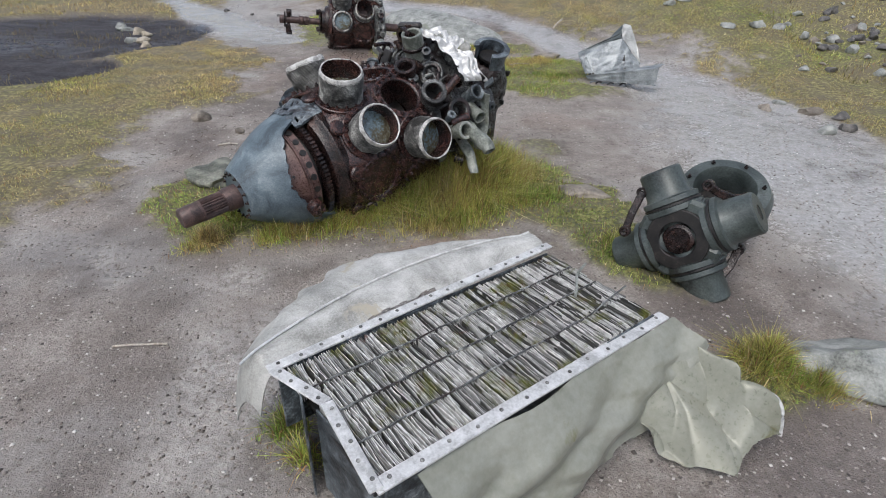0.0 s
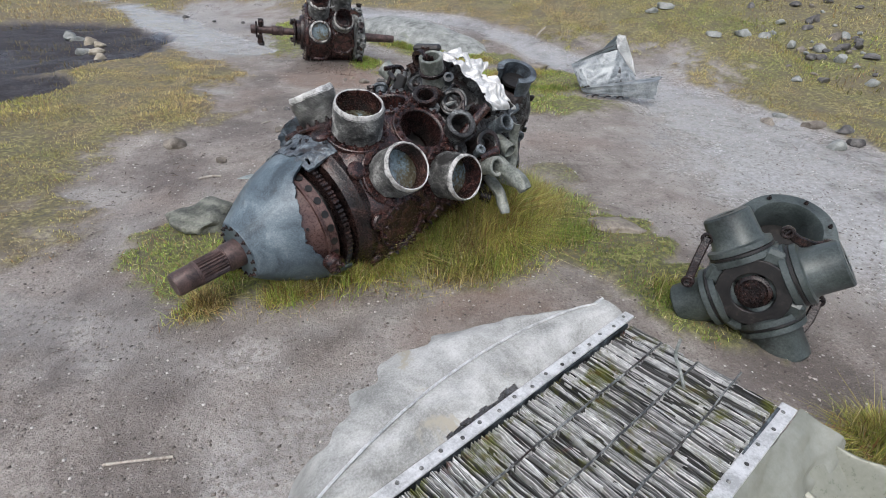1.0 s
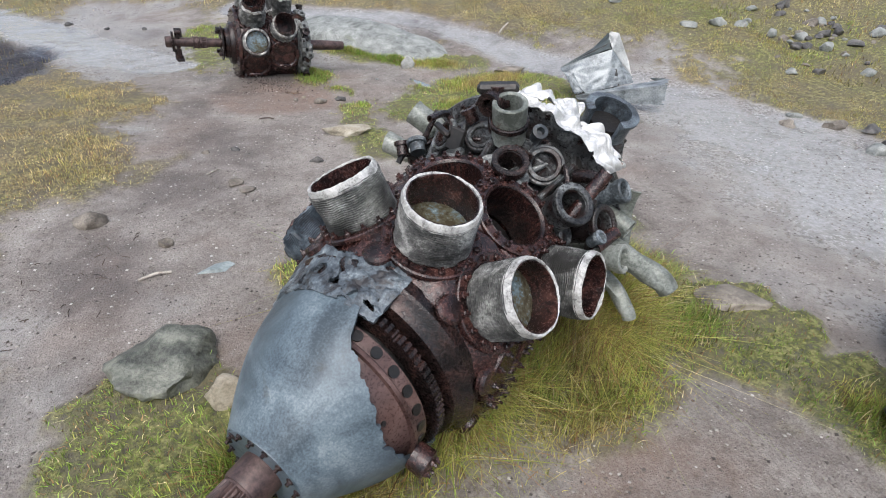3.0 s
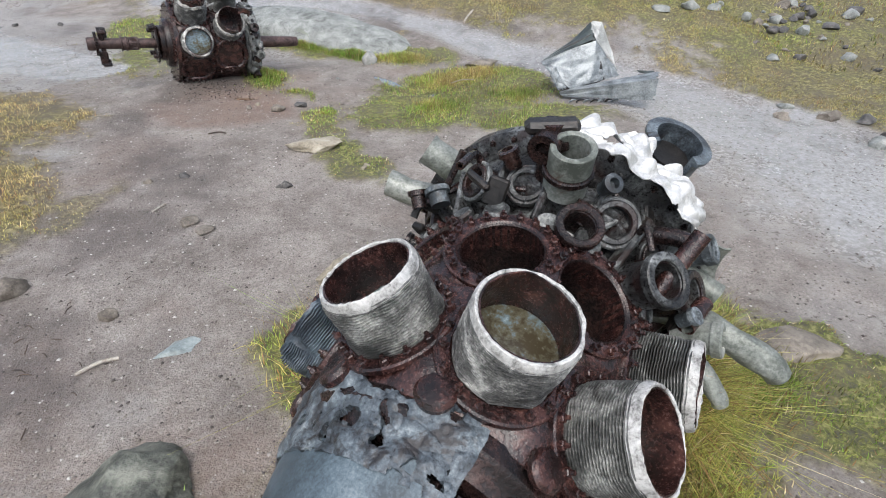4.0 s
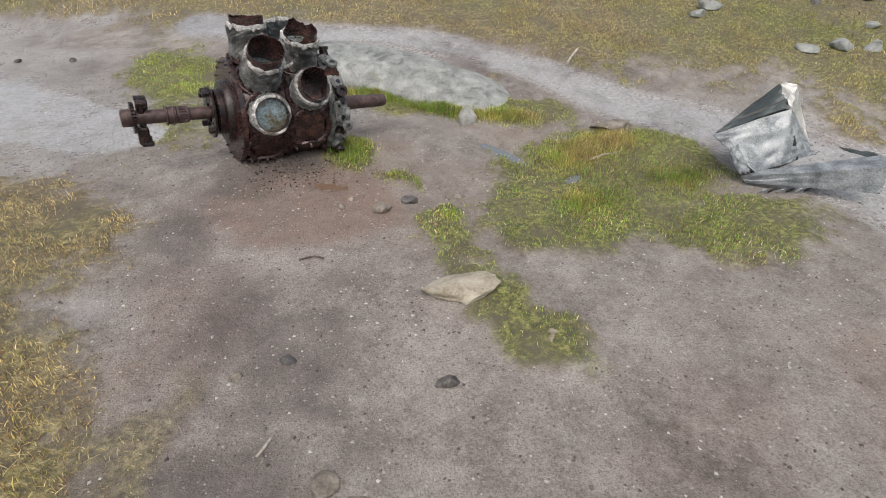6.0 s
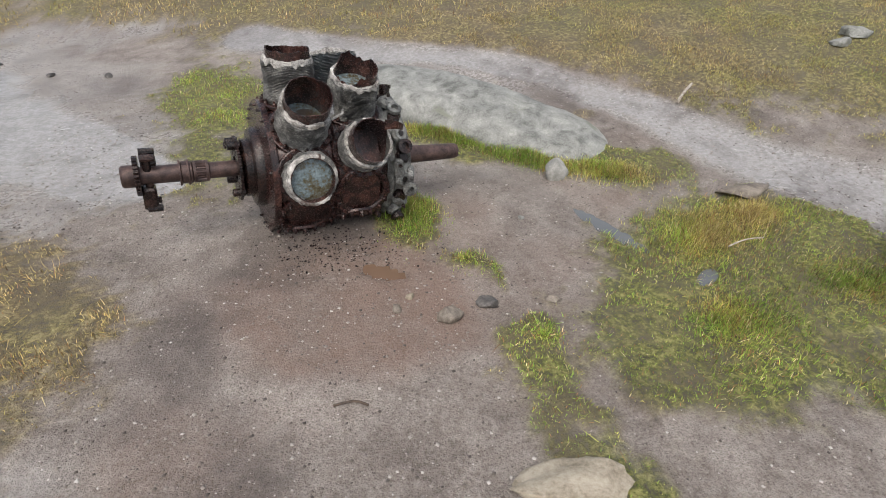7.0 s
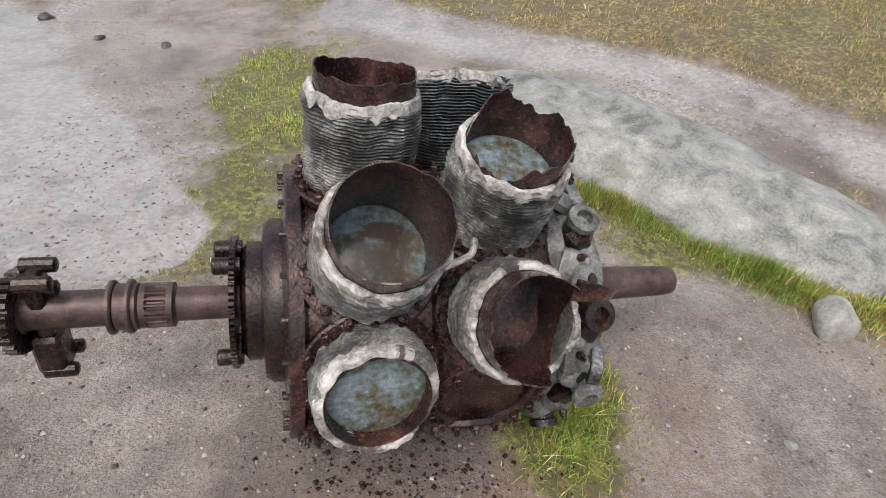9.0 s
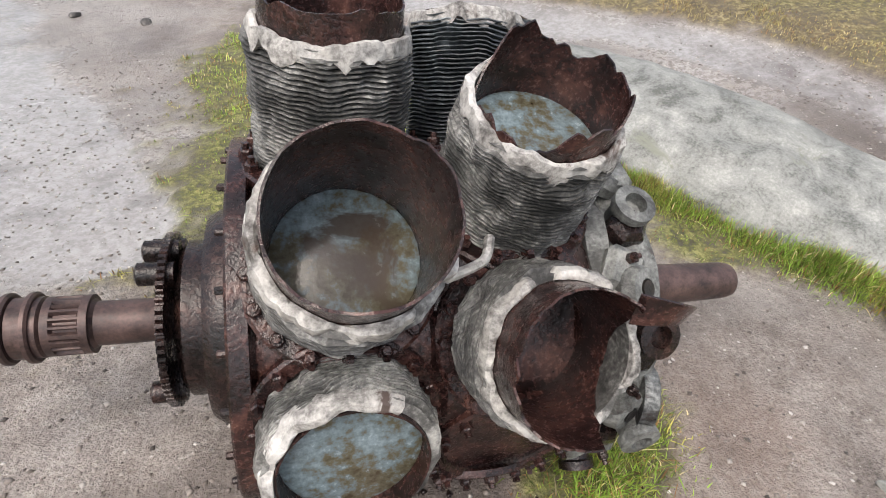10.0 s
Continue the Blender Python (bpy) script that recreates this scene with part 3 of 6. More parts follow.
nt.links.new(mathn(nt, "MAXIMUM", mathn(nt, "ADD", rg, mathn(nt, "MULTIPLY", a_grass, 0.25)), 0.1), b.inputs["Roughness"])
bp = nt.nodes.new("ShaderNodeBump")
bp.inputs["Distance"].default_value = 0.02
nt.links.new(spread(nt, a_wet_sheen, 0.3, 0.9, 0.9, 0.15), bp.inputs["Strength"])
hgt = mathn(nt, "ADD", mathn(nt, "ADD", nB, mathn(nt, "MULTIPLY", nC, 0.35)), mathn(nt, "MULTIPLY", chip_on, 0.5))
nt.links.new(hgt, bp.inputs["Height"])
nt.links.new(bp.outputs[0], b.inputs["Normal"])
GROUND = m

ground_me = quick_mesh("ground", np.stack([fx, fy, gzv], -1), quads, GROUND)
cg, cw, cp, cgr, cr = cover(fx, fy)
one = np.ones_like(cg)
for nm, arr in (("cover", (cg, cw, cp, one)), ("soil", (cgr, cr, churned(fx, fy), one))):
    lay = ground_me.attributes.new(nm, "FLOAT_COLOR", "POINT")
    lay.data.foreach_set("color", np.stack(arr, -1).astype(np.float32).ravel())
ground = tagged(new("ground", ground_me), "wet brown gritty moorland path with olive grass and black peat", "ground", kind="structure")


def pool_mesh(rx, ry, seed):
    vs = [(0, 0, 0)]
    n = 40
    for i in range(n):
        a = 2 * math.pi * i / n
        k = 1 + 0.4 * nz(math.cos(a) * 1.5, math.sin(a) * 1.5, seed) + 0.35 * nz(math.cos(a) * 4, math.sin(a) * 4, seed)
        vs.append((rx * k * math.cos(a), ry * k * math.sin(a), 0))
    return mesh_of("pool", vs, [(0, 1 + i, 1 + (i + 1) % n) for i in range(n)], RUST_WATER if seed > 1 else WATER)


for i, (cx, cy, rx, ry, turn) in enumerate(POOLS):
    lab = "shallow rust-brown puddle on the gritty path" if i > 1 else "shallow clear pool lying in the grass"
    tagged(thing("puddle", lab, "puddle", pose(cx, cy, hz(cx, cy) + 0.012, rz=turn), "pools in the grass", pool_mesh(rx * 1.2, ry * 1.2, i)), kind="structure")


# ---- radial engines ----
def crankcase(parent, s0, s1, s2, s3, rpad, phase, bores, mat, label):
    """The two-row case: nine pads a row, hollow, with open bores where cylinders are gone."""
    mid = (s1 + s2) / 2
    half = (s2 - s1) / 2
    def wob(a, r, z, j):
        ph = phase if z < mid else phase + 20
        if r < rpad * 0.8:
            return r, z
        d = (math.degrees(a) - ph + 20) % 40 - 20
        return r * min(1.0 / math.cos(radians(d)), 1.05), z
    prof = [(rpad * 0.86, s0), (rpad * 0.93, s0 + 0.012), (rpad * 0.97, s0 + 0.04), (rpad, s0 + 0.06), (rpad, mid - 0.012), (rpad * 0.985, mid - 0.006), (rpad * 0.985, mid + 0.006), (rpad, mid + 0.012), (rpad, s3 - 0.05), (rpad * 0.95, s3 - 0.03), (rpad * 0.85, s3)]
    outer = solid(prof, 72, wob)
    inner = solid([(rpad * 0.8, s0 + 0.03), (rpad * 0.84, s0 + 0.06), (rpad * 0.84, s3 - 0.06), (rpad * 0.7, s3 - 0.03)], 48)
    cuts = [inner]
    for a, s, r in bores:
        c = solid([(r, -0.12), (r, 0.09)], 32)
        c.transform(rad(a, s, rpad))
        cuts.append(c)
    return part("crankcase", carve(outer, cuts, mat, "crankcase"), mat, parent, label)


def flange(parent, a, s, r, mat, nut, n=18, ro=0.122, ri=0.09):
    bm = revolve([(ri, -0.004), (ro, -0.004), (ro, 0.006), (ro - 0.004, 0.009), (ri + 0.006, 0.009), (ri, 0.004)], 40)
    f = part("flange", bm, mat, parent, m=rad(a, s, r))
    nuts(f, Matrix.Translation((0, 0, 0.008)), (ro + ri) / 2 + 0.002, n, nut)
    return f


def ragged(seed, h, amp, lo=None):
    """Height of a torn edge round a tube."""
    def f(a):
        z = h + amp * nz(math.cos(a) * 1.3, math.sin(a) * 1.3, seed) + amp * 0.45 * nz(math.cos(a) * 5, math.sin(a) * 5, seed + 3) - amp * 0.5 * max(0, nz(math.cos(a) * 11, math.sin(a) * 11, seed + 6)) * (amp > 0.015)
        if lo:
            a0, wd, dp = lo
            d = (a - radians(a0) + math.pi) % (2 * math.pi) - math.pi
            z -= dp * max(0, 1 - (d / radians(wd)) ** 2)
        return z
    return f


def cylinder(parent, a, s, r0, length, seed, fin=None, liner=0.0, tear=0.006, lo=None, fill=0.05, fill_mat=None, rim=True, lean=0.0, ro=0.097, rimcut=None, label="", rough=1.0, chip=1.0):
    """A broken cylinder: finned muff, pale corroded rim, steel liner and what lies in the bore."""
    m = rad(a, s, r0) @ Matrix.Rotation(radians(lean), 4, "Y")
    fin = fin or FIN
    n, k = 56, int(length / 0.0062)
    prof = [(0.0832, 0.0), (ro * 0.93, 0.0)]
    for i in range(k):
        z = 0.008 + (length - 0.02) * i / k
        prof += [(ro - 0.013, z), (ro, z + 0.0018), (ro, z + 0.0034), (ro - 0.013, z + 0.0052)]
    prof += [(ro * 0.95, length - 0.006), (0.083, length - 0.006)]
    top = length

    def wob(t, r, z, j):
        c, q = math.cos(t), math.sin(t)
        if r > 0.085:
            big = nz(c * 1.2, q * 1.2 + seed, z * 9)
            r += rough * (0.005 * big + 0.0055 * nz(c * 5, q * 5 + seed, z * 30)) - rough * 0.006 * max(0, nz(c * 3 + seed, q * 3, z * 25) - 0.15) * 3
            z += rough * (0.0055 * nz(c * 3, q * 3, seed + z * 12) + 0.0016 * nz(c * 13, q * 13, seed + z * 50))
            r -= rough * 0.004 * max(0, nz(c * 17, q * 17 + seed, z * 90))
        return r, z
    body = part("barrel", revolve(prof, n, wobble=wob), fin, parent, label, m)
    if rim:
        def rwob(t, r, z, j):
            c, q = math.cos(t), math.sin(t)
            brk = chip * max(0.0, nz(c * 2.2, q * 2.2, seed + 5) - 0.12)
            if j == 1:
                z += 0.014 * chip * nz(c * 3.1, q * 3.1, seed + 9) + 0.01 * chip * nz(c * 10, q * 10, seed)
            return max(0.0832, r + (chip * (0.005 * nz(c * 4, q * 4, seed + j) + 0.003 * nz(c * 14, q * 14, seed)) - 0.02 * brk if r > 0.085 else 0)), z - 0.03 * brk + chip * 0.009 * nz(c * 2.6, q * 2.6, seed * 2 + 1) + 0.0025 * nz(c * 9, q * 9, seed)
        rp = [(0.083, top - 0.02), (ro * 0.975, top - 0.02), (ro * 0.985, top - 0.009), (ro * 0.945, top + 0.002), (0.087, top + 0.003), (0.083, top + 0.001)]
        if rimcut:
            rb = revolve(rp, 48, rimcut[0], rimcut[1], rwob)
        else:
            rb = revolve(rp, 96, wobble=rwob)
        part("rim", rb, RIM if chip > 0.5 else RIM_GREY, body, "white corroded alloy rim" if chip > 0.5 else "pale grey worn rim")
    e = ragged(seed, top + liner, tear, lo)
    bm = bmesh.new()
    rows = []
    for i in range(72):
        t = 2 * math.pi * i / 72
        c, q, zt = math.cos(t), math.sin(t), e(t)
        bow = 1 + 0.02 * nz(c, q, seed)
        rows.append([bm.verts.new(v) for v in ((0.0825 * c, 0.0825 * q, -0.03), (0.0825 * c, 0.0825 * q, min(top * 0.6, zt - 0.004)), (0.0825 * c * bow, 0.0825 * q * bow, zt), (0.08 * c * bow, 0.08 * q * bow, zt), (0.0795 * c, 0.0795 * q, min(top * 0.6, zt - 0.004)), (0.0795 * c, 0.0795 * q, -0.03))])
    for i in range(72):
        p, w = rows[i], rows[(i + 1) % 72]
        for j in range(6):
            bm.faces.new((p[j], w[j], w[(j + 1) % 6], p[(j + 1) % 6]))
    part("liner", bm, RUST, body, "thin rusted steel liner")
    if fill is not None:
        fl = solid([(0.0795, -0.01), (0.0795, 0.0), (0.074, 0.002)], 32)
        part("piston_crown", fl, fill_mat or PISTON, body, "silted piston crown", Matrix.Translation((0, 0, fill)))
    return body


# Bore walls take the darker rust, which also stands in for interior shade.
def bore_wall(parent, a, s, r, depth=0.13):
    return part("bore", tube(0.092, 0.0865, -depth, 0.006, 36), DARK_RUST, parent, m=rad(a, s, r))


def spline_shaft(parent, s0, s1, r, teeth, mat, name="shaft", label=""):
    def wob(a, rr, z, j):
        if s0 + 0.012 < z < s1 - 0.012:
            rr -= 0.007 * (1 if (a * teeth / (2 * math.pi)) % 1 < 0.5 else 0)
        return rr, z
    return solid([(r, s0), (r, s0 + 0.01), (r, s0 + 0.014), (r, s1 - 0.014), (r, s1 - 0.01), (r, s1)], teeth * 4, wob)


def gear(ro, ri, z0, z1, teeth, depth=0.008, phase=0.0):
    def wob(a, rr, z, j):
        if rr > ro - 1e-5 and (a * teeth / (2 * math.pi) + phase) % 1 > 0.5:
            rr -= depth
        return rr, z
    return revolve([(ri, z0), (ro, z0), (ro, z1), (ri, z1)], teeth * 4, wobble=wob)


# -- the nearer engine, nose down in the grass --
E1 = axes((-1.063, 1.93, 0.159), (1.037, 1.0, 0.191))
engine = thing("aircraft_engine", "wrecked radial engine with blue-grey nose case and rusty crankcase", "engine", E1, "wrecked engines")
F_A, R_A = 67.5, 0.30
PH = F_A
S1, S2 = 0.786, 1.035
shaft = part("propeller_shaft", solid([(0.038, -0.005), (0.043, 0.002), (0.044, 0.075)], 40), SHAFT, engine, "brown splined propeller shaft")
part("spline", spline_shaft(None, 0.075, 0.19, 0.046, 24, SHAFT), SHAFT, shaft)
part("collar", solid([(0.049, 0.185), (0.052, 0.195), (0.053, 0.262), (0.066, 0.275)], 40), SHAFT, shaft)


def nose_fn(u, v):
    a = radians(-130 + 360 * u)
    s = 0.25 + 0.33 * v
    r = 0.108 + 0.152 * math.sin(v * 1.5) ** 0.95 + 0.006 * nz(math.cos(a) * 2, math.sin(a) * 2, s * 6)
    return Vector((r * math.cos(a), r * math.sin(a), s))


def nose_edge(u):
    a = -130 + 360 * u
    d = (a - 160 + 180) % 360 - 180
    edge = 1.0
    if abs(d) < 58:
        k = (1 - (abs(d) / 58) ** 2)
        edge = 0.98 - 0.5 * k ** 0.6 + 0.06 * nz(a * 0.12, 1.7) + 0.03 * nz(a * 0.5, 4.2)
    if -30 < a < 95:
        edge = min(edge, 0.9 + 0.13 * nz(a * 0.09, 8.8))
    return edge


nose = part("nose_case", sheet(lambda u, v: nose_fn(u, v * nose_edge(u)), 240, 44, 0.012, BLUE, "nose_case"), BLUE, engine, "torn blue-grey reduction gear case")
part("front_plate", revolve([(0.05, 0.245), (0.109, 0.245), (0.112, 0.252), (0.11, 0.262), (0.05, 0.262)], 48), BLUE, nose)
nuts(nose, Matrix.Translation((0, 0, 0.252)) @ Matrix.Rotation(math.pi, 4, "X"), 0.099, 16, NUT_DARK)
drum = part("gear_drum", revolve([(0.17, 0.38), (0.18, 0.38), (0.193, 0.39), (0.224, 0.49), (0.23, 0.522), (0.205, 0.522), (0.165, 0.4)], 64), DRUM, engine, "rusty reduction gear drum with round holes")
# Black discs stand in for the shade in the drum's holes.
HOLE = bm_mesh("lightening_hole", solid([(0.014, -0.004), (0.014, 0.002)], 16), BLACK)
for i in range(26):
    a = 360 / 26 * i
    part("lightening_hole", HOLE, None, drum, m=rad(a, 0.506, 0.2275))
    if i % 2:
        part("lightening_hole", bpy.data.meshes["lightening_hole"], None, drum, m=rad(a + 6, 0.43, 0.2065) @ Matrix.Scale(0.45, 4))
part("drum_lip", tube(0.233, 0.205, 0.475, 0.488, 64), DRUM, drum)
part("ring_gear", gear(0.25, 0.205, 0.545, 0.57, 84), DARK_RUST, engine, "dark toothed ring gear")
# Added black core; its colour stands in for shade inside the nose.
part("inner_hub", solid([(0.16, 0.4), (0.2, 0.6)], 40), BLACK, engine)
# Rust made darker here to carry the deep shadow behind the ring gear.
part("front_section", revolve([(0.2, 0.585), (0.262, 0.59), (0.27, 0.61), (0.285, 0.62), (0.292, 0.63), (0.29, 0.66), (0.2, 0.665)], 72), DARK_RUST, engine, "rusty front case ring, darkened for shade")
lug = part("gear_lug", solid([(0.034, -0.03), (0.036, 0.012), (0.02, 0.02)], 24), RUST, engine, "", rad(196, 0.47, 0.265))
nuts(lug, Matrix.Translation((0, 0, 0.012)), 0.02, 4, NUT_RUST)
bores = [(PH - 20, S2, 0.0865), (PH + 20, S2, 0.0865), (PH + 60, S2, 0.0865), (PH + 100, S2, 0.08), (PH - 40, S1, 0.08), (PH, S1, 0.08), (PH + 40, S1, 0.08), (PH + 80, S1, 0.08)]
crankcase(engine, 0.64, S1, S2, 1.17, R_A, PH, bores, RUST, "wet rusty nine-sided crankcase")
for k in range(9):
    flange(engine, PH + 40 * k, S1, R_A, RUST, NUT_RUST, 16)
    flange(engine, PH + 20 + 40 * k, S2, R_A, RUST, NUT_RUST, 18)
for a in (PH - 20, PH + 20, PH + 60):
    bore_wall(engine, a, S2, R_A)
# Added black core paints the dark interior seen through the open bores.
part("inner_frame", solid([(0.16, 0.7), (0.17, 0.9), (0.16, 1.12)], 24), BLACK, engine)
cylinder(engine, PH, S1, R_A, 0.132, 1, rim=True, fill=0.045, lean=-3, chip=0.12, rough=0.55, ro=0.0945)
cylinder(engine, PH + 40, S1, R_A, 0.135, 2, fill=0.05, chip=0.12, rough=0.55, ro=0.0945)
cylinder(engine, PH + 80, S1, R_A, 0.13, 3, fill=0.06, chip=0.12, rough=0.55, ro=0.0945)
cylinder(engine, PH + 100, S2, R_A, 0.13, 4, fill=0.05, chip=0.12, rough=0.55, ro=0.0945, label="dark finned barrel with pale rim")
cylinder(engine, PH - 40, S1, R_A, 0.1, 5, fin=FIN_BLUE, fill=0.07, rim=False, tear=0.012, rough=1.5, label="blue-black crushed finned barrel")
# small covers and oil pipes between the rows
for k in range(9):
    a = PH + 40 * k
    part("tappet_boss", solid([(0.034, 0), (0.036, 0.012), (0.03, 0.02), (0.02, 0.022)], 20), RUST, engine, m=rad(a - 13, S1 - 0.118, R_A * 0.985))
    part("tappet_boss", solid([(0.03, 0), (0.032, 0.012), (0.026, 0.02), (0.012, 0.016)], 20), GREY_ALLOY, engine, m=rad(a + 8, S2 + 0.125, R_A * 1.0))
    part("tappet_boss", solid([(0.026, 0), (0.028, 0.012), (0.022, 0.018), (0.012, 0.014)], 20), GREY_ALLOY, engine, m=rad(a + 31, S2 + 0.125, R_A * 1.0))


def torn_fn(u, v):
    a = radians(-8 + 122 * u)
    s = 0.535 + 0.15 * v
    r = 0.258 + 0.042 * v + 0.008 * nz(u * 7, v * 3, 2.2) + 0.006 * nz(u * 19, v * 7, 1.2) + 0.003 * nz(u * 50, v * 20, 1.7)
    return Vector((r * math.cos(a), r * math.sin(a), s))


part("torn_collar", sheet(torn_fn, 260, 50, 0.012, TORN_BLUE, "torn_collar", keep=lambda u, v: nz(u * 20, v * 5, 5.5) > -0.32 - 0.3 * (v < 0.12) and v < 0.8 + 0.35 * nz(u * 8, 3.3)), TORN_BLUE, engine, "jagged grey casting remnant")

# supercharger housing at the rear
rear = part("supercharger_housing", revolve([(0.18, 1.15), (0.285, 1.15), (0.3, 1.17), (0.265, 1.2), (0.27, 1.24), (0.335, 1.27), (0.345, 1.36), (0.39, 1.375), (0.4, 1.385), (0.4, 1.41), (0.33, 1.425), (0.3, 1.5), (0.18, 1.5)], 84,
            wobble=lambda a, r, z, j: (r * (1 + (0.03 * nz(math.cos(a) * 4, math.sin(a) * 4, j * 1.7) if j > 2 else 0)), z)), HOUSING, engine, "grey corroded supercharger housing")
part("rear_cover", solid([(0.3, 1.47), (0.3, 1.56), (0.22, 1.6), (0.12, 1.62)], 40, lambda a, r, z, j: (r * (1 + 0.06 * nz(math.cos(a) * 3, math.sin(a) * 3, j)), z)), HOUSING, rear)
nuts(rear, Matrix.Translation((0, 0, 1.38)) @ Matrix.Rotation(math.pi, 4, "X"), 0.385, 40, NUT_DARK)
for k in range(18):
    a = PH - 6 + 20 * k
    rib = box(0.012, 0.1, 0.07, 0.003)
    part("rib", rib, HOUSING, rear, m=rad(a + 10, 1.25, 0.29) @ Matrix.Rotation(radians(18), 4, "Y"))
    if k in (2, 6, 9, 14):
        continue
    m = rad(a, 1.285, 0.30) @ Matrix.Rotation(radians(-32), 4, "Y")
    jit = random.Random(800 + k)
    m = m @ pose(jit.uniform(-0.01, 0.01), 0, jit.uniform(-0.02, 0.012), jit.uniform(-14, 14), jit.uniform(-16, 12)) @ Matrix.Scale(jit.uniform(0.72, 0.98), 4)
    port = part("intake_port", tube(0.052, 0.036, -0.05, 0.06, 28), HOUSING if k % 4 else DARK_RUST, rear, m=m)
    part("port_flange", tube(0.062, 0.04, 0.04, 0.054, 28), GREY_ALLOY if k % 3 == 0 else HOUSING, port)
    # Added black disc paints the dark depth of the port.
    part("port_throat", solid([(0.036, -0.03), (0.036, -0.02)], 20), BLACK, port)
for k in range(18):
    a = PH + 4 + 20 * k
    part("web", box(0.16, 0.016, 0.05, 0.006), GREY_ALLOY if k % 3 == 0 else HOUSING, rear, m=rad(a, 1.24, 0.315) @ Matrix.Rotation(radians(-24), 4, "Y"))
st = part("inlet_elbow", tube(0.05, 0.036, 0.0, 0.13, 28), PIPE, rear, "pale grey inlet stub", rad(PH + 30, 1.27, 0.33) @ Matrix.Rotation(radians(-12), 4, "Y"))
part("clamp", tube(0.058, 0.045, 0.055, 0.07, 28), DARK_RUST, st)
tp = part("bolt_post", solid([(0.03, 0), (0.03, 0.08), (0.045, 0.085), (0.045, 0.105), (0.028, 0.11), (0.028, 0.14)], 24), DARK_RUST, rear, "dark rusty post with a crossed head", rad(PH + 22, 1.29, 0.335))
part("post_head", box(0.12, 0.045, 0.03, 0.01), BLACK, tp, m=Matrix.Translation((0.0, 0, 0.13)) @ Matrix.Rotation(radians(115), 4, "Z"))
part("post_eye", tube(0.035, 0.018, -0.03, 0.03, 20), DARK_RUST, tp, m=Matrix.Translation((-0.03, 0, 0.1)) @ Matrix.Rotation(radians(90), 4, "Y"))


def local1(p):
    return E1.inverted() @ Vector(p)


def pipe_1(name, pts, r, mat, label, wob=0.05, parent=None):
    return part(name, bent_tube([local1(p) for p in pts], r, mat, name, 20, 0.86, wob), mat, parent or rear, label)


pipe_1("intake_pipe", [(-0.25, 3.02, 0.44), (-0.34, 3.11, 0.46), (-0.46, 3.19, 0.495)], 0.038, PIPE, "snapped pale alloy intake pipe", 0.3)
pipe_1("intake_pipe", [(-0.18, 2.9, 0.5), (-0.28, 2.99, 0.57), (-0.385, 3.06, 0.645)], lambda t: 0.03 + 0.012 * t, PIPE, "snapped pale alloy intake pipe", 0.3)
pipe_1("intake_pipe", [(-0.02, 2.62, 0.40), (0.08, 2.52, 0.39), (0.17, 2.38, 0.365), (0.2, 2.34, 0.33)], lambda t: 0.04 - 0.012 * t, PIPE, "bent green-grey intake pipe", 0.35)
pipe_1("intake_pipe", [(0.05, 2.6, 0.32), (0.11, 2.48, 0.27), (0.135, 2.41, 0.225), (0.14, 2.395, 0.2)], lambda t: 0.026 - 0.006 * t, PIPE, "bent green-grey intake pipe", 0.5)
pipe_1("intake_pipe", [(0.02, 2.68, 0.46), (0.1, 2.6, 0.46), (0.16, 2.52, 0.43)], 0.03, PIPE, "bent green-grey intake pipe", 0.15)
pipe_1("oil_pipe", [(0.0, 2.6, 0.58), (0.03, 2.56, 0.59), (0.05, 2.52, 0.585)], 0.02, DARK_RUST, "rusty oil pipe stub", 0.05)


def white_fn(u, v):
    # a crumpled strip laid over the housing's shoulder
    a = radians(PH + 22 + 52 * u + 6 * v)
    s = 1.29 + 0.15 * v + 0.03 * nz(u * 4, 7.7)
    r = 0.425 + 0.026 * nz(u * 6, v * 2, 3.1) + 0.03 * abs(nz(u * 9, v * 5, 1.1)) - 0.05 * max(0, u - 0.75)
    return Vector((r * math.cos(a), r * math.sin(a), s))


part("crumpled_skin", sheet(lambda u, v: white_fn(u, 0.12 + 0.22 * nz(u * 3, 9.1) + v * (0.8 + 0.22 * nz(u * 4.5, 2.1) + 0.1 * nz(u * 14, 4.4))), 120, 40, 0.003, BAR, "crumpled_skin", keep=lambda u, v: nz(u * 7, v * 3, 4.4) > -0.47), BAR, rear, "crumpled bright white alloy skin")
collar_m = E1.inverted() @ axes((0.215, 2.83, 0.68), (0.12, -0.35, 0.9))
collar_m = collar_m @ Matrix.Scale(0.74, 4)
part("elbow_collar", revolve([(0.085, -0.08), (0.105, -0.09), (0.108, 0.0), (0.122, 0.008), (0.122, 0.02), (0.085, 0.025)], 40, -110, 165), TORN_BLUE, rear, "blue-grey broken collar", collar_m)
collar_m = collar_m @ Matrix.Scale(0.86, 4)
# Black disc put inside the collar in place of its inner shade.
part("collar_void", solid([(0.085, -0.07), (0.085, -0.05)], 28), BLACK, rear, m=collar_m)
part("elbow_body", revolve([(0.05, -0.6), (0.16, -0.58), (0.185, -0.4), (0.175, -0.26), (0.13, -0.12), (0.11, -0.1), (0.09, -0.1)], 48, wobble=lambda a, r, z, j: (r * (1 + 0.16 * nz(math.cos(a) * 4, math.sin(a) * 4, j * 1.3)), z)), HOUSING, rear, "dark broken elbow casting", collar_m)
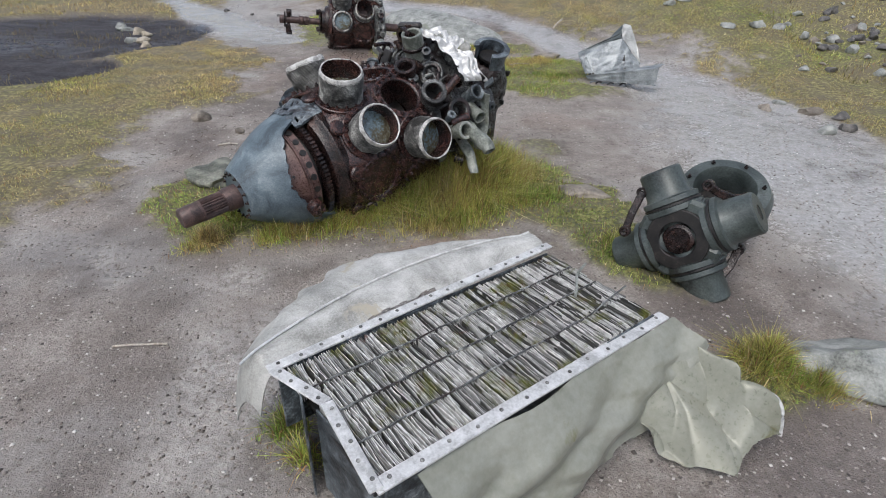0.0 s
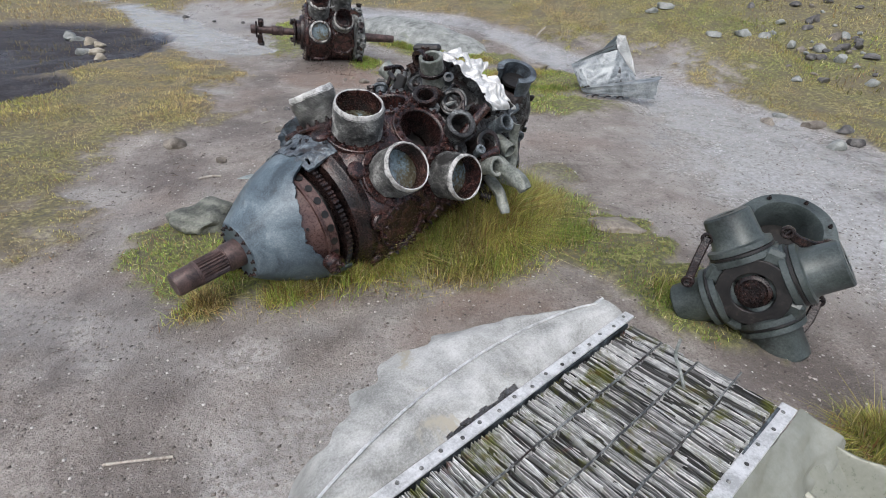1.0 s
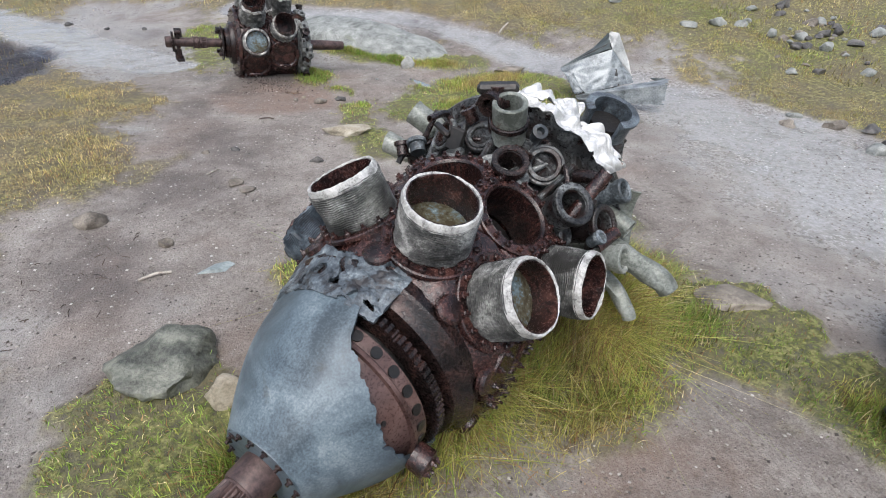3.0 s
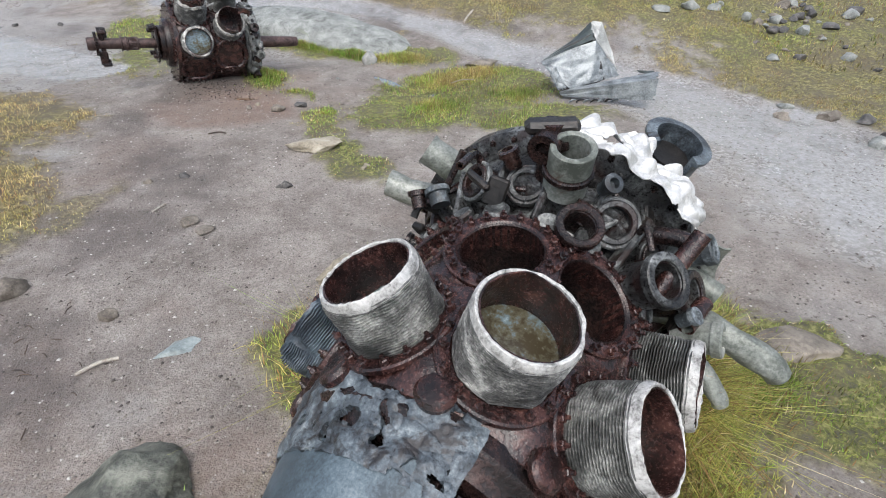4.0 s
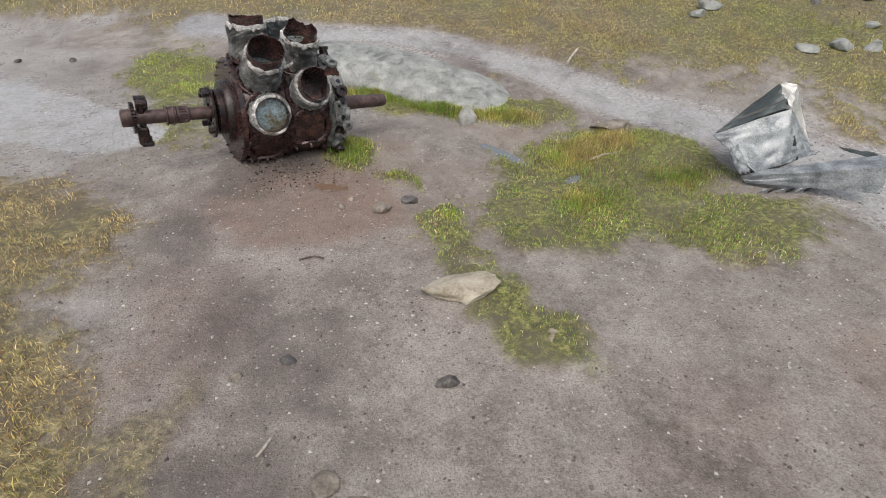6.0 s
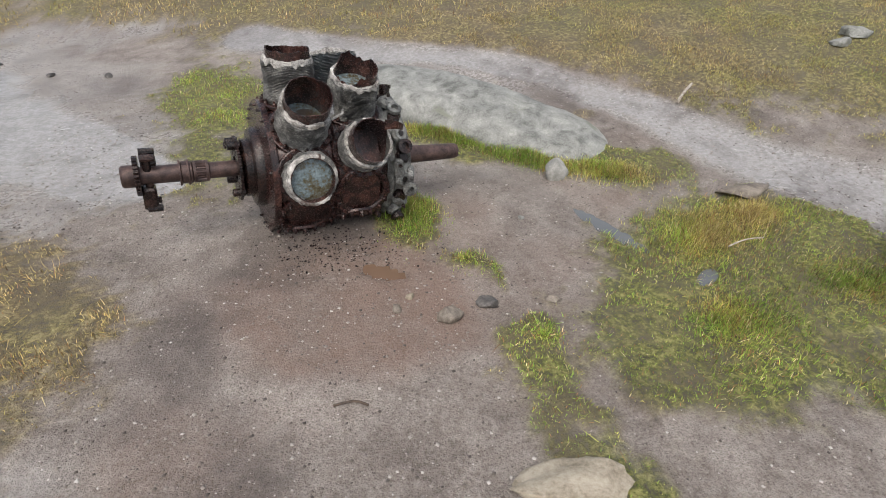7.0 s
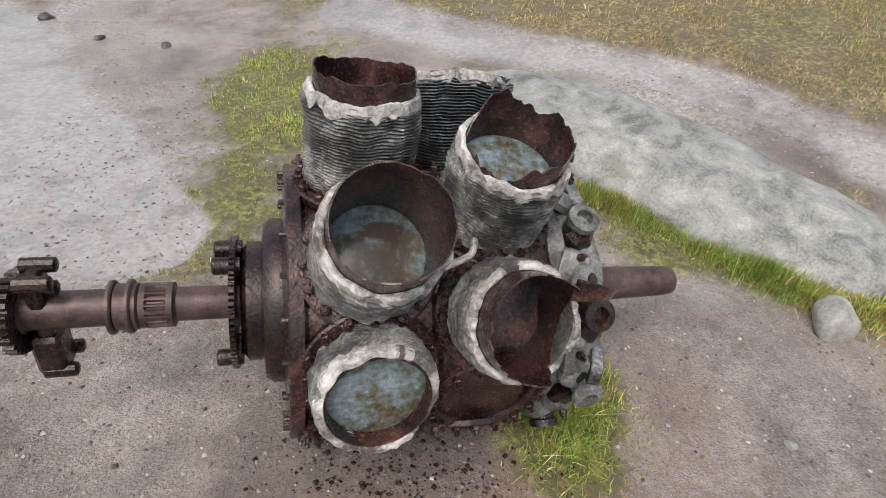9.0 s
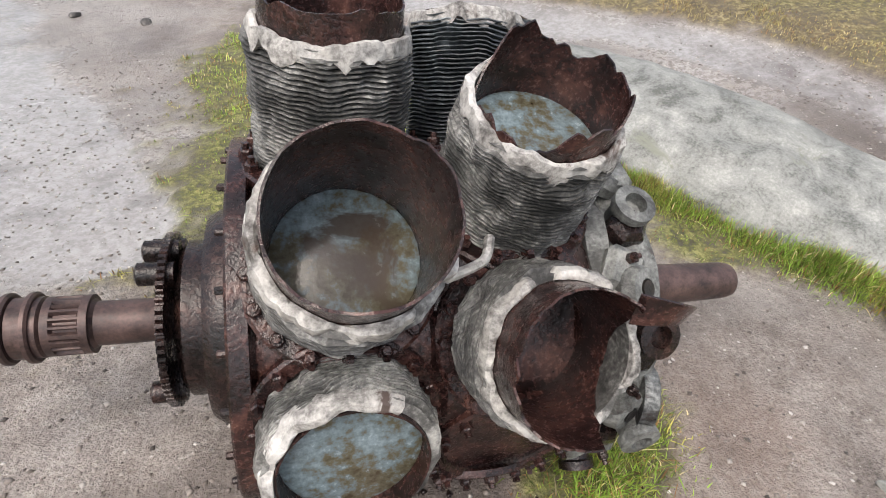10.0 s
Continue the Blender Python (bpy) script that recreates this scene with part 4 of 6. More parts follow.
for k in range(40):
    rnd = random.Random(70 + k)
    mm = collar_m @ Matrix.Rotation(radians(rnd.uniform(0, 360)), 4, "Z") @ Matrix.Translation((0.17, 0, rnd.uniform(-0.55, -0.14))) @ Matrix.Rotation(radians(rnd.uniform(-40, 40)), 4, "X")
    part("broken_rib", box(rnd.uniform(0.03, 0.08), 0.02, rnd.uniform(0.04, 0.1), 0.006), (TORN_BLUE, BLACK, HOUSING)[k % 3], rear, m=mm)


def side_fn(u, v):
    p = Vector((0.10 + 0.1 * u, 2.62 - 0.06 * u + 0.02 * math.sin(v * 5), 0.55 - 0.28 * v - 0.02 * u))
    return local1(p + Vector((0.015 * nz(u * 3, v * 3, 1), 0.02 * nz(u * 3, v * 4, 2), 0)))


def port_at(p, d, r, depth, mat, label=""):
    """An open round port in world terms on the near engine's rear."""
    mm = E1.inverted() @ axes(p, d)
    o = part("open_port", tube(r, r * 0.74, -depth, 0.0, 28), mat, rear, label, mm)
    part("port_lip", tube(r * 1.16, r * 0.78, -0.016, 0.006, 28), mat, o)
    # Added black disc stands for shade down the port.
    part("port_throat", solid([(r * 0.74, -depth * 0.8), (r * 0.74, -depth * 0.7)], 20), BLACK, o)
    return o


port_at((0.06, 2.5, 0.47), (0.45, -0.75, 0.45), 0.05, 0.12, HOUSING, "dark oval inlet port")
port_at((-0.06, 2.47, 0.56), (0.2, -0.7, 0.65), 0.052, 0.12, HOUSING, "dark oval inlet port")
port_at((0.14, 2.56, 0.54), (0.5, -0.6, 0.5), 0.032, 0.1, FIN_DARK)
port_at((0.09, 2.42, 0.4), (0.6, -0.75, 0.3), 0.036, 0.1, PIPE, "pale valve guide")
port_at((-0.2, 2.6, 0.64), (-0.1, -0.5, 0.85), 0.045, 0.12, DARK_RUST)
for k, (p, q) in enumerate((((-0.05, 2.5, 0.5), (0.05, 2.52, 0.62)), ((0.02, 2.46, 0.42), (0.1, 2.5, 0.44)))):
    pipe_1("brace_tube", [p, (Vector(p) + Vector(q)) / 2, q], 0.02, PIPE if k == 2 else RUST, "stubby brace tube", 0.1)
part("side_plate", sheet(side_fn, 10, 24, 0.004, PIPE, "side_plate"), PIPE, rear, "thin pale plate hanging from the housing")

for k in range(84):
    rnd = random.Random(300 + k)
    a, s = rnd.uniform(-20, 215), rnd.uniform(1.17, 1.44)
    mm = rad(a, s, rnd.uniform(0.3, 0.375)) @ Euler((rnd.uniform(-0.6, 0.6), rnd.uniform(-0.7, 0.7), rnd.uniform(0, 6.28))).to_matrix().to_4x4()
    kind = k % 4
    if kind == 0:
        part("broken_lug", box(rnd.uniform(0.03, 0.09), rnd.uniform(0.012, 0.03), rnd.uniform(0.03, 0.07), 0.005), BLACK if k % 3 else GREY_ALLOY, rear, m=mm)
    elif kind == 1:
        r = rnd.uniform(0.014, 0.026)
        part("oil_union", solid([(r, 0), (r, 0.03), (r * 1.3, 0.032), (r * 1.3, 0.045), (r * 0.7, 0.047), (r * 0.6, 0.03)], 16), DARK_RUST if k % 3 else FIN_DARK, rear, m=mm)
    elif kind == 2:
        part("stud", hexnut(0.011, 0.014, DARK_RUST if k % 2 else HOUSING, "stud"), None, rear, m=mm)
    else:
        p = [Vector((0, 0, 0)), Vector((rnd.uniform(-0.04, 0.04), rnd.uniform(-0.05, 0.05), 0.03)), Vector((rnd.uniform(-0.08, 0.08), rnd.uniform(-0.08, 0.08), 0.025))]
        part("broken_pipe", bent_tube(p, rnd.uniform(0.006, 0.012), DARK_RUST if k % 8 > 3 else BLACK, "broken_pipe", 8, 0.6, 0.1), None, rear, m=mm)

# -- the farther engine, standing on the path --
E2 = axes((-1.765, 6.027, 0.345), (0.969, 0.2325, -0.0842))
eng2 = thing("aircraft_engine", "rusty radial engine with broken finned cylinders and bare crankshaft", "engine", E2, "wrecked engines")
PH2, T1, T2, R2 = 88.2, 0.626, 0.846, 0.255
cs = part("crankshaft", solid([(0.036, 0.0), (0.042, 0.008), (0.042, 0.06), (0.034, 0.065), (0.034, 0.2), (0.043, 0.205), (0.043, 0.24), (0.036, 0.245), (0.036, 0.3), (0.032, 0.305), (0.032, 0.46)], 32), SHAFT, eng2, "brown steel crankshaft with collars")
part("shaft_gear", gear(0.075, 0.04, 0.045, 0.062, 28), DARK_RUST, cs, "dark toothed wheel")
for zz in (0.195, 0.225):
    part("shaft_collar", tube(0.05, 0.035, zz, zz + 0.008, 28), SHAFT, cs)
part("spline", spline_shaft(None, 0.245, 0.3, 0.042, 22, SHAFT), SHAFT, cs)
arm = join([box(0.05, 0.13, 0.028, 0.006, Matrix.Translation((0.0, 0.02, 0.09))), box(0.06, 0.09, 0.05, 0.008, Matrix.Translation((0.0, -0.09, 0.085))), solid([(0.022, 0.05), (0.022, 0.12), (0.016, 0.125)], 12)])
part("crank_arm", arm, DARK_RUST, cs, "rusty broken arm with bolts")
for (x, y) in ((0.02, 0.085), (-0.02, 0.075), (0.03, -0.12), (-0.02, -0.13), (0.0, 0.05)):
    part("bolt", bm_mesh("bolt", solid([(0.014, 0.07), (0.014, 0.12), (0.009, 0.123)], 10), DARK_RUST), None, cs, m=Matrix.Translation((x, y, 0)))
front = part("front_gear", gear(0.128, 0.05, 0.402, 0.412, 72, 0.006), DARK_RUST, eng2, "dark toothed timing gear")
part("gear_plate", revolve([(0.04, 0.42), (0.1, 0.42), (0.115, 0.43), (0.115, 0.455), (0.15, 0.46), (0.16, 0.475), (0.16, 0.5), (0.04, 0.5)], 48), DARK_RUST, eng2, "dark stepped bearing plate")
LUG2 = bm_mesh("lug", join([solid([(0.016, 0), (0.016, 0.045), (0.011, 0.048)], 12), box(0.045, 0.03, 0.02, 0.004, Matrix.Translation((-0.02, 0, 0.01)))]), DARK_RUST)
for k in (1, 2, 3, 7, 10):
    part("lug", LUG2, None, front, m=Matrix.Rotation(radians(30 * k + 12), 4, "Z") @ Matrix.Translation((0.105, 0, 0.42)) @ Matrix.Rotation(math.pi, 4, "X"))
part("face_ring", revolve([(0.13, 0.488), (0.2, 0.496), (0.262, 0.498), (0.265, 0.501), (0.265, 0.522), (0.25, 0.528), (0.13, 0.53)], 72), RUST, eng2, "rusty front case ring")
nuts(eng2, Matrix.Translation((0, 0, 0.505)) @ Matrix.Rotation(math.pi, 4, "X"), 0.245, 22, STUD, "stud")
bores2 = [(PH2 + 40 * k, T1, 0.0865) for k in range(9)] + [(PH2 + 20 + 40 * k, T2, 0.0865) for k in range(9)]
crankcase(eng2, 0.515, T1, T2, 0.97, R2, PH2, bores2, RUST, "wet dark red rusty nine-sided crankcase")
# Black core added so the case's inside looks shaded.
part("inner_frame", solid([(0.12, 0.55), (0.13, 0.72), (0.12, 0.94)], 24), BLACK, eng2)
for k in range(9):
    flange(eng2, PH2 + 40 * k, T1, R2, RUST, NUT_RUST, 16, 0.116)
    flange(eng2, PH2 + 20 + 40 * k, T2, R2, RUST, NUT_RUST, 16, 0.116)
for a, s in ((PH2 + 120, T1), (PH2 + 100, T2), (PH2 + 160, T1), (PH2 + 140, T2)):
    bore_wall(eng2, a, s, R2)
# This barrel's fill is black, for the dark of its bore.
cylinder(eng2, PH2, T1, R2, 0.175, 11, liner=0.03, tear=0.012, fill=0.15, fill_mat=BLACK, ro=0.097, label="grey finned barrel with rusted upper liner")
cylinder(eng2, PH2 + 40, T1, R2, 0.165, 12, liner=0.05, tear=0.012, lo=(200, 70, 0.02), fill=0.06, ro=0.098, label="pale finned barrel with tall rusted liner")
cylinder(eng2, PH2 + 80, T1, R2, 0.085, 13, tear=0.004, fill=0.055, ro=0.1, rimcut=(60, 310), label="short white corroded barrel")
cylinder(eng2, PH2 - 20, T2, R2, 0.19, 14, fin=FIN_DARK, liner=0.0, fill=0.1, ro=0.098, label="dark finned barrel behind the others")
cylinder(eng2, PH2 + 20, T2, R2, 0.165, 15, liner=0.03, tear=0.03, lo=(200, 90, 0.035), fill=0.12, ro=0.097, label="finned barrel with jagged rusted liner")
cylinder(eng2, PH2 + 60, T2, R2, 0.11, 16, fin=FIN, liner=0.055, tear=0.02, lo=(-18, 62, 0.11), fill=None, ro=0.098, label="finned barrel with a split rusted liner")


def tongue_fn(u, v):
    # a curl of liner bent out along the axis
    return Vector((0.055 + 0.075 * u, 0.056 - 0.012 * u + 0.034 * (v - 0.5) * (1 - 0.5 * u), 0.152 + 0.02 * math.sin(2.6 * u) - 0.02 * u * u + 0.02 * (v - 0.5)))


part("liner_tongue", sheet(tongue_fn, 24, 10, 0.003, RUST, "liner_tongue"), RUST, eng2, "curled tongue of torn liner", rad(PH2 + 60, T2, R2))
# rear accessory section and rear shaft
acc = part("rear_section", revolve([(0.06, 0.955), (0.24, 0.96), (0.255, 0.985), (0.235, 1.0), (0.25, 1.03), (0.245, 1.06), (0.18, 1.08), (0.06, 1.09)], 60, wobble=lambda a, r, z, j: (r * (1 + (0.07 * nz(math.cos(a) * 5, math.sin(a) * 5, j) if 0 < j < 7 else 0)), z)), ACCESSORY, eng2, "grey pitted rear case section")
for k in range(9):
    a = PH2 + 10 + 40 * k
    bs = part("tappet_boss", solid([(0.034, 0), (0.036, 0.015), (0.028, 0.03), (0.014, 0.031), (0.013, 0.02)], 20), ACCESSORY, acc, m=rad(a, 1.01, 0.245) @ Matrix.Rotation(radians(20), 4, "Y"))
    # Black plug in place of the shade in the boss's hole.
    part("boss_hole", solid([(0.012, 0.026), (0.012, 0.033)], 12), BLACK, bs)
    part("tappet_boss", solid([(0.03, 0), (0.03, 0.02), (0.02, 0.03)], 6), DARK_RUST, acc, m=rad(a + 20, 1.02, 0.24))
for k in range(14):
    rnd = random.Random(500 + k)
    mm = rad(PH2 - 10 + 18 * k, rnd.uniform(0.985, 1.06), rnd.uniform(0.235, 0.265)) @ Matrix.Rotation(rnd.uniform(0, 6), 4, "Z")
    if k % 2:
        bk = part("mount_block", box(rnd.uniform(0.05, 0.09), rnd.uniform(0.035, 0.06), 0.045, 0.01), ACCESSORY, acc, m=mm)
        part("stud", hexnut(0.008, 0.012, DARK_RUST, "stud"), None, bk, m=Matrix.Translation((0.015, 0.0, 0.0225)))
    else:
        bk = part("oil_union", solid([(0.024, 0), (0.024, 0.03), (0.03, 0.032), (0.03, 0.046), (0.016, 0.048), (0.015, 0.03)], 18), ACCESSORY if k % 4 else DARK_RUST, acc, m=mm)
part("rear_shaft", solid([(0.05, 1.06), (0.042, 1.1), (0.036, 1.39), (0.033, 1.405)], 32), SHAFT, eng2, "plain brown rear shaft")
part("eye_plate", tube(0.05, 0.026, -0.012, 0.012, 28), GREY_ALLOY, acc, "grey eye lug", rad(PH2 + 92, 1.06, 0.24) @ Matrix.Rotation(radians(70), 4, "Y"))
strap = bent_tube([Vector((0, 0, 0)), Vector((0.03, 0.01, 0.01)), Vector((0.045, 0.02, 0.0)), Vector((0.055, 0.04, -0.012))], 0.006, RIM, "torn_strip", 8, 0.4, 0.3)
part("torn_strip", strap, RIM, eng2, "torn pale metal strip", rad(PH2 + 46, T1 + 0.085, R2 + 0.13))


# ---- the oil cooler in front ----
EX = Vector((0.786, 0.618, 0))
EY = Vector((0.618, -0.786, 0))
C0 = Vector((-0.405, 0.965, 0.278))
CM = Matrix.Translation(C0) @ Matrix((EX, -EY, Vector((0, 0, 1)))).transposed().to_4x4()
# local x along the bars, y towards the rear bar is 0 and the front bar -0.43, z up
cooler = thing("oil_cooler", "mossy tube cooler with riveted pale bars and torn skin", "cooler", CM)
LEN, WID = 0.965, 0.425


def riveted(name, p, q, w, h, n, parent, label=""):
    p, q = Vector(p), Vector(q)
    d = q - p
    L = d.length
    m = Matrix.Translation((p + q) / 2) @ d.to_track_quat("X", "Z").to_matrix().to_4x4()
    o = part(name, box(L, w, h, 0.002), BAR, parent, label, m)
    for i in range(n):
        part("rivet", RIVET, None, o, m=Matrix.Translation((-L / 2 + L * (i + 0.5) / n, 0.003 * (-1) ** i, h / 2)))
    return o


riveted("rear_bar", (-0.01, 0, 0), (LEN, 0, 0.02), 0.03, 0.008, 17, cooler, "pale riveted rear bar")
riveted("front_bar", (0.03, -WID, 0), (LEN + 0.02, -WID - 0.005, -0.012), 0.036, 0.008, 13, cooler, "pale riveted front bar")
riveted("end_bar", (0.0, -0.01, 0.005), (0.055, -0.18, 0.005), 0.03, 0.007, 4, cooler)
riveted("end_bar", (0.055, -0.18, 0.005), (0.03, -WID - 0.01, 0.005), 0.03, 0.007, 5, cooler)
part("front_wall", box(LEN - 0.06, 0.008, 0.2, 0.002), FIN_DARK, cooler, m=Matrix.Translation((LEN / 2 + 0.02, -WID + 0.01, -0.105)))
part("rear_wall", box(LEN - 0.02, 0.008, 0.2, 0.002), FIN_DARK, cooler, m=Matrix.Translation((LEN / 2, -0.005, -0.105)))
part("end_wall", box(0.006, 0.2, 0.27, 0.002), FIN_DARK, cooler, "black streaked end wall", Matrix.Translation((0.03, -0.09, -0.14)) @ Matrix.Rotation(radians(-18), 4, "Z"))
part("end_wall", box(0.006, 0.25, 0.27, 0.002), FIN_DARK, cooler, "black streaked end wall", Matrix.Translation((0.045, -0.3, -0.14)) @ Matrix.Rotation(radians(6), 4, "Z"))
part("end_post", box(0.02, 0.03, 0.27, 0.003), BAR, cooler, m=Matrix.Translation((0.052, -0.18, -0.137)))

mt, nt, b = base_mat("mossy_tubes")
tc = nt.nodes.new("ShaderNodeTexCoord").outputs["Object"]
isl = nt.nodes.new("ShaderNodeNewGeometry").outputs["Random Per Island"]
moss = noise_node(nt, tc, 9, 5, 0.7, 0.5)
tubecol = ramp(nt, isl, [(0.0, (0.02, 0.02, 0.019)), (0.28, (0.11, 0.11, 0.105)), (0.45, (0.4, 0.4, 0.39)), (0.7, (0.68, 0.68, 0.66)), (1.0, (0.82, 0.82, 0.8))])
tubecol = mixc(nt, spread(nt, noise_node(nt, tc, 60, 4), 0.35, 0.7, 0.0, 0.5), tubecol, (0.05, 0.048, 0.045))
tubecol = mixc(nt, spread(nt, moss, 0.53, 0.64, 0, 0.85), tubecol, ramp(nt, noise_node(nt, tc, 30, 3), [(0.35, (0.06, 0.07, 0.015)), (0.55, (0.15, 0.16, 0.03)), (0.7, (0.16, 0.1, 0.04))]))
tubecol = mixc(nt, spread(nt, noise_node(nt, tc, 6, 3, 0.6, 1.0), 0.68, 0.74, 0, 0.7), tubecol, (0.16, 0.06, 0.045))
nt.links.new(tubecol, b.inputs["Base Color"])
b.inputs["Roughness"].default_value = 0.55
b.inputs["Metallic"].default_value = 0.15
TUBES = mt


def fins_mesh():
    """Flat tubes standing close together, their upper edges bent and broken."""
    rnd = random.Random(5)
    verts, faces = [], []
    y0, rows = -0.02, 4
    dy = (WID - 0.035) / rows
    for r in range(rows):
        ya, yb = y0 - dy * r, y0 - dy * (r + 1)
        x = 0.02 + 0.02 * r * (0.8 if r < 3 else 0.4)
        if r < 2:
            x = 0.03 + 0.03 * r
        while x < LEN - 0.01 - 0.02 * nz(r * 2.1, 1.0) :
            w = rnd.uniform(0.0009, 0.0022)
            lean, k = rnd.gauss(0, 0.0014), 5
            top = -0.003 + rnd.gauss(0, 0.0016) + 0.003 * nz(x * 18, r * 3.0) - (0.008 if rnd.random() < 0.16 else 0)
            base = len(verts)
            a0, a1 = ya - rnd.uniform(-0.004, 0.006), yb + rnd.uniform(-0.004, 0.006)
            if rnd.random() < 0.25:
                mid = rnd.uniform(0.3, 0.8)
                a0, a1 = (a0, a0 + (a1 - a0) * mid) if rnd.random() < 0.5 else (a0 + (a1 - a0) * mid, a1)
            ph = rnd.uniform(0, 6)
            for i in range(k):
                t = i / (k - 1)
                y = a0 + (a1 - a0) * t
                xx = x + lean * (t - 0.5) * 2 + 0.0016 * math.sin(t * 5 + ph) + 0.0018 * nz(x * 12, y * 14)
                z = top + 0.002 * nz(x * 60, y * 50, 3) + rnd.gauss(0, 0.0008)
                verts += [(xx - w / 2, y, z - 0.03), (xx - w / 2, y, z), (xx + w / 2, y, z), (xx + w / 2, y, z - 0.03)]
            for i in range(k - 1):
                p, q = base + 4 * i, base + 4 * i + 4
                faces += [(p, p + 1, q + 1, q), (p + 1, p + 2, q + 2, q + 1), (p + 2, p + 3, q + 3, q + 2)]
            faces += [(base, base + 3, base + 2, base + 1), tuple(base + 4 * (k - 1) + i for i in range(4))]
            x += rnd.uniform(0.0021, 0.0039)
    return mesh_of("tube_bank", verts, faces, TUBES, False)


tagged(part("tube_bank", fins_mesh(), TUBES, cooler, "mossy grey flattened cooling tubes"), kind="stuff")
# Added black sheet under the tubes, for the shade in the gaps between them.
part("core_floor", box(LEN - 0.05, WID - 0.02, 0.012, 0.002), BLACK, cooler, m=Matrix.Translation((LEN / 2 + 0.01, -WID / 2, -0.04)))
for k, (ya, bend) in enumerate(((-0.115, 0.0), (-0.215, 0.01), (-0.315, 0.004))):
    pts = [Vector((0.05 + (LEN - 0.07) * i / 12, ya + 0.004 * nz(i * 0.7, k), 0.001 + 0.004 * nz(i, k * 3.0) + (0.02 * max(0, i - 10) if k == 2 else 0))) for i in range(13)]
    part("tie_strip", bent_tube(pts, 0.0026, GREY_ALLOY, "tie_strip", 6, 0.3, 0.5), GREY_ALLOY, cooler, "thin bent tie strip")
part("torn_strip", bent_tube([Vector((0.82, -0.24, 0.01)), Vector((0.86, -0.21, 0.014)), Vector((0.91, -0.17, 0.016)), Vector((0.97, -0.15, 0.022))], 0.0045, PIPE, "torn_strip", 6, 0.3, 0.3), BAR, cooler, "torn bright strip")


def crease(u):
    return Vector((-0.06 + 1.01 * u, 0.035 + 0.08 * math.sin(math.pi * min(1, u * 1.05)) ** 0.7 + 0.045 * u, 0.012 + 0.02 * u + 0.01 * math.sin(u * 3.1)))


def skirt_fn(u, v):
    # from under the rear bar up over a seam and out behind, sagging at the left end
    c = crease(u)
    a = Vector((-0.045 + 1.0 * u, 0.004, -0.02 + 0.025 * u))
    wide = 0.02 + 0.2 * math.sin(math.pi * min(1, 0.12 + u * 0.95)) ** 1.2
    low = c + Vector((-0.02, wide, -0.05 - 0.03 * nz(u * 5, 2.2) - 0.16 * max(0, 0.25 - u) * 2))
    if v < 0.45:
        t = v / 0.45
        p = a.lerp(c, t) + Vector((0, 0, 0.012 * math.sin(math.pi * t)))
    else:
        t = (v - 0.45) / 0.55
        p = c.lerp(low, t) + Vector((0, 0, 0.025 * math.sin(math.pi * t)))
    if u < 0.05:
        p.z -= 0.12 * (1 - u / 0.05) ** 2
    p += Vector((0, 0, 1)) * (0.006 * nz(u * 9, v * 5, 1.0) + 0.002 * nz(u * 30, v * 12, 2.0))
    return p


skirt = part("torn_skin", sheet(lambda u, v: skirt_fn(u, v * (0.84 + 0.28 * nz(u * 7, 1.4) + 0.16 * nz(u * 17, 2.2))), 200, 70, 0.004, CLOTH_WHITE, "torn_skin", keep=lambda u, v: not (0.33 < u < 0.56 and 0.05 < v < 0.12 + 0.07 * nz(u * 20, 6) - 0.1 * abs(u - 0.47))), CLOTH_WHITE, cooler, "torn whitish alloy skin")
seam = [crease(i / 24) + Vector((0, 0.004, 0.004)) for i in range(25)]
part("seam_wire", bent_tube(seam, 0.0035, BAR, "seam_wire", 6, 0.3), BAR, skirt)


def apron_fn(u, v):
    # wrinkled sheet hanging from under the front bar
    x0 = 0.12 + 0.88 * u
    out = 0.11 * v + 0.035 * math.sin(math.pi * v) + 0.02 * nz(u * 4, v, 8.8)
    fall = (0.25 - 0.17 * max(0, (u - 0.62) / 0.38) ** 2)
    f = u * 2.2 + v * 1.6 + 0.4 * nz(u * 2.5, v * 2, 6.1)
    w = 0.028 * 0.5 * math.sin(2 * math.pi * f) * min(1, v * 2) + 0.012 * nz(u * 8 - v * 4, v * 4, 5.0) * min(1, v * 3) + 0.003 * nz(u * 25, v * 20, 1.0)
    return Vector((x0 + 0.05 * v, -WID - 0.016 - out - w * 0.8, -0.014 - fall * v ** 1.1 + w * 0.35))


part("wrinkled_skin", sheet(apron_fn, 110, 44, 0.004, SKIN_GREEN, "wrinkled_skin", keep=lambda u, v: v < 0.95 + 0.1 * nz(u * 5, 4.1)), SKIN_GREEN, cooler, "wrinkled green-grey alloy skin")


TAIL = [[(0.80, -0.46, -0.12), (0.78, -0.53, -0.19), (0.767, -0.594, -0.256)],
        [(0.93, -0.455, -0.04), (0.88, -0.56, -0.13), (0.80, -0.70, -0.262)],
        [(0.985, -0.51, -0.05), (0.95, -0.62, -0.16), (0.852, -0.785, -0.264)],
        [(1.01, -0.6, -0.07), (0.985, -0.69, -0.11), (0.94, -0.76, -0.225)],
        [(1.02, -0.68, -0.12), (1.035, -0.75, -0.13), (1.035, -0.8, -0.2)]]


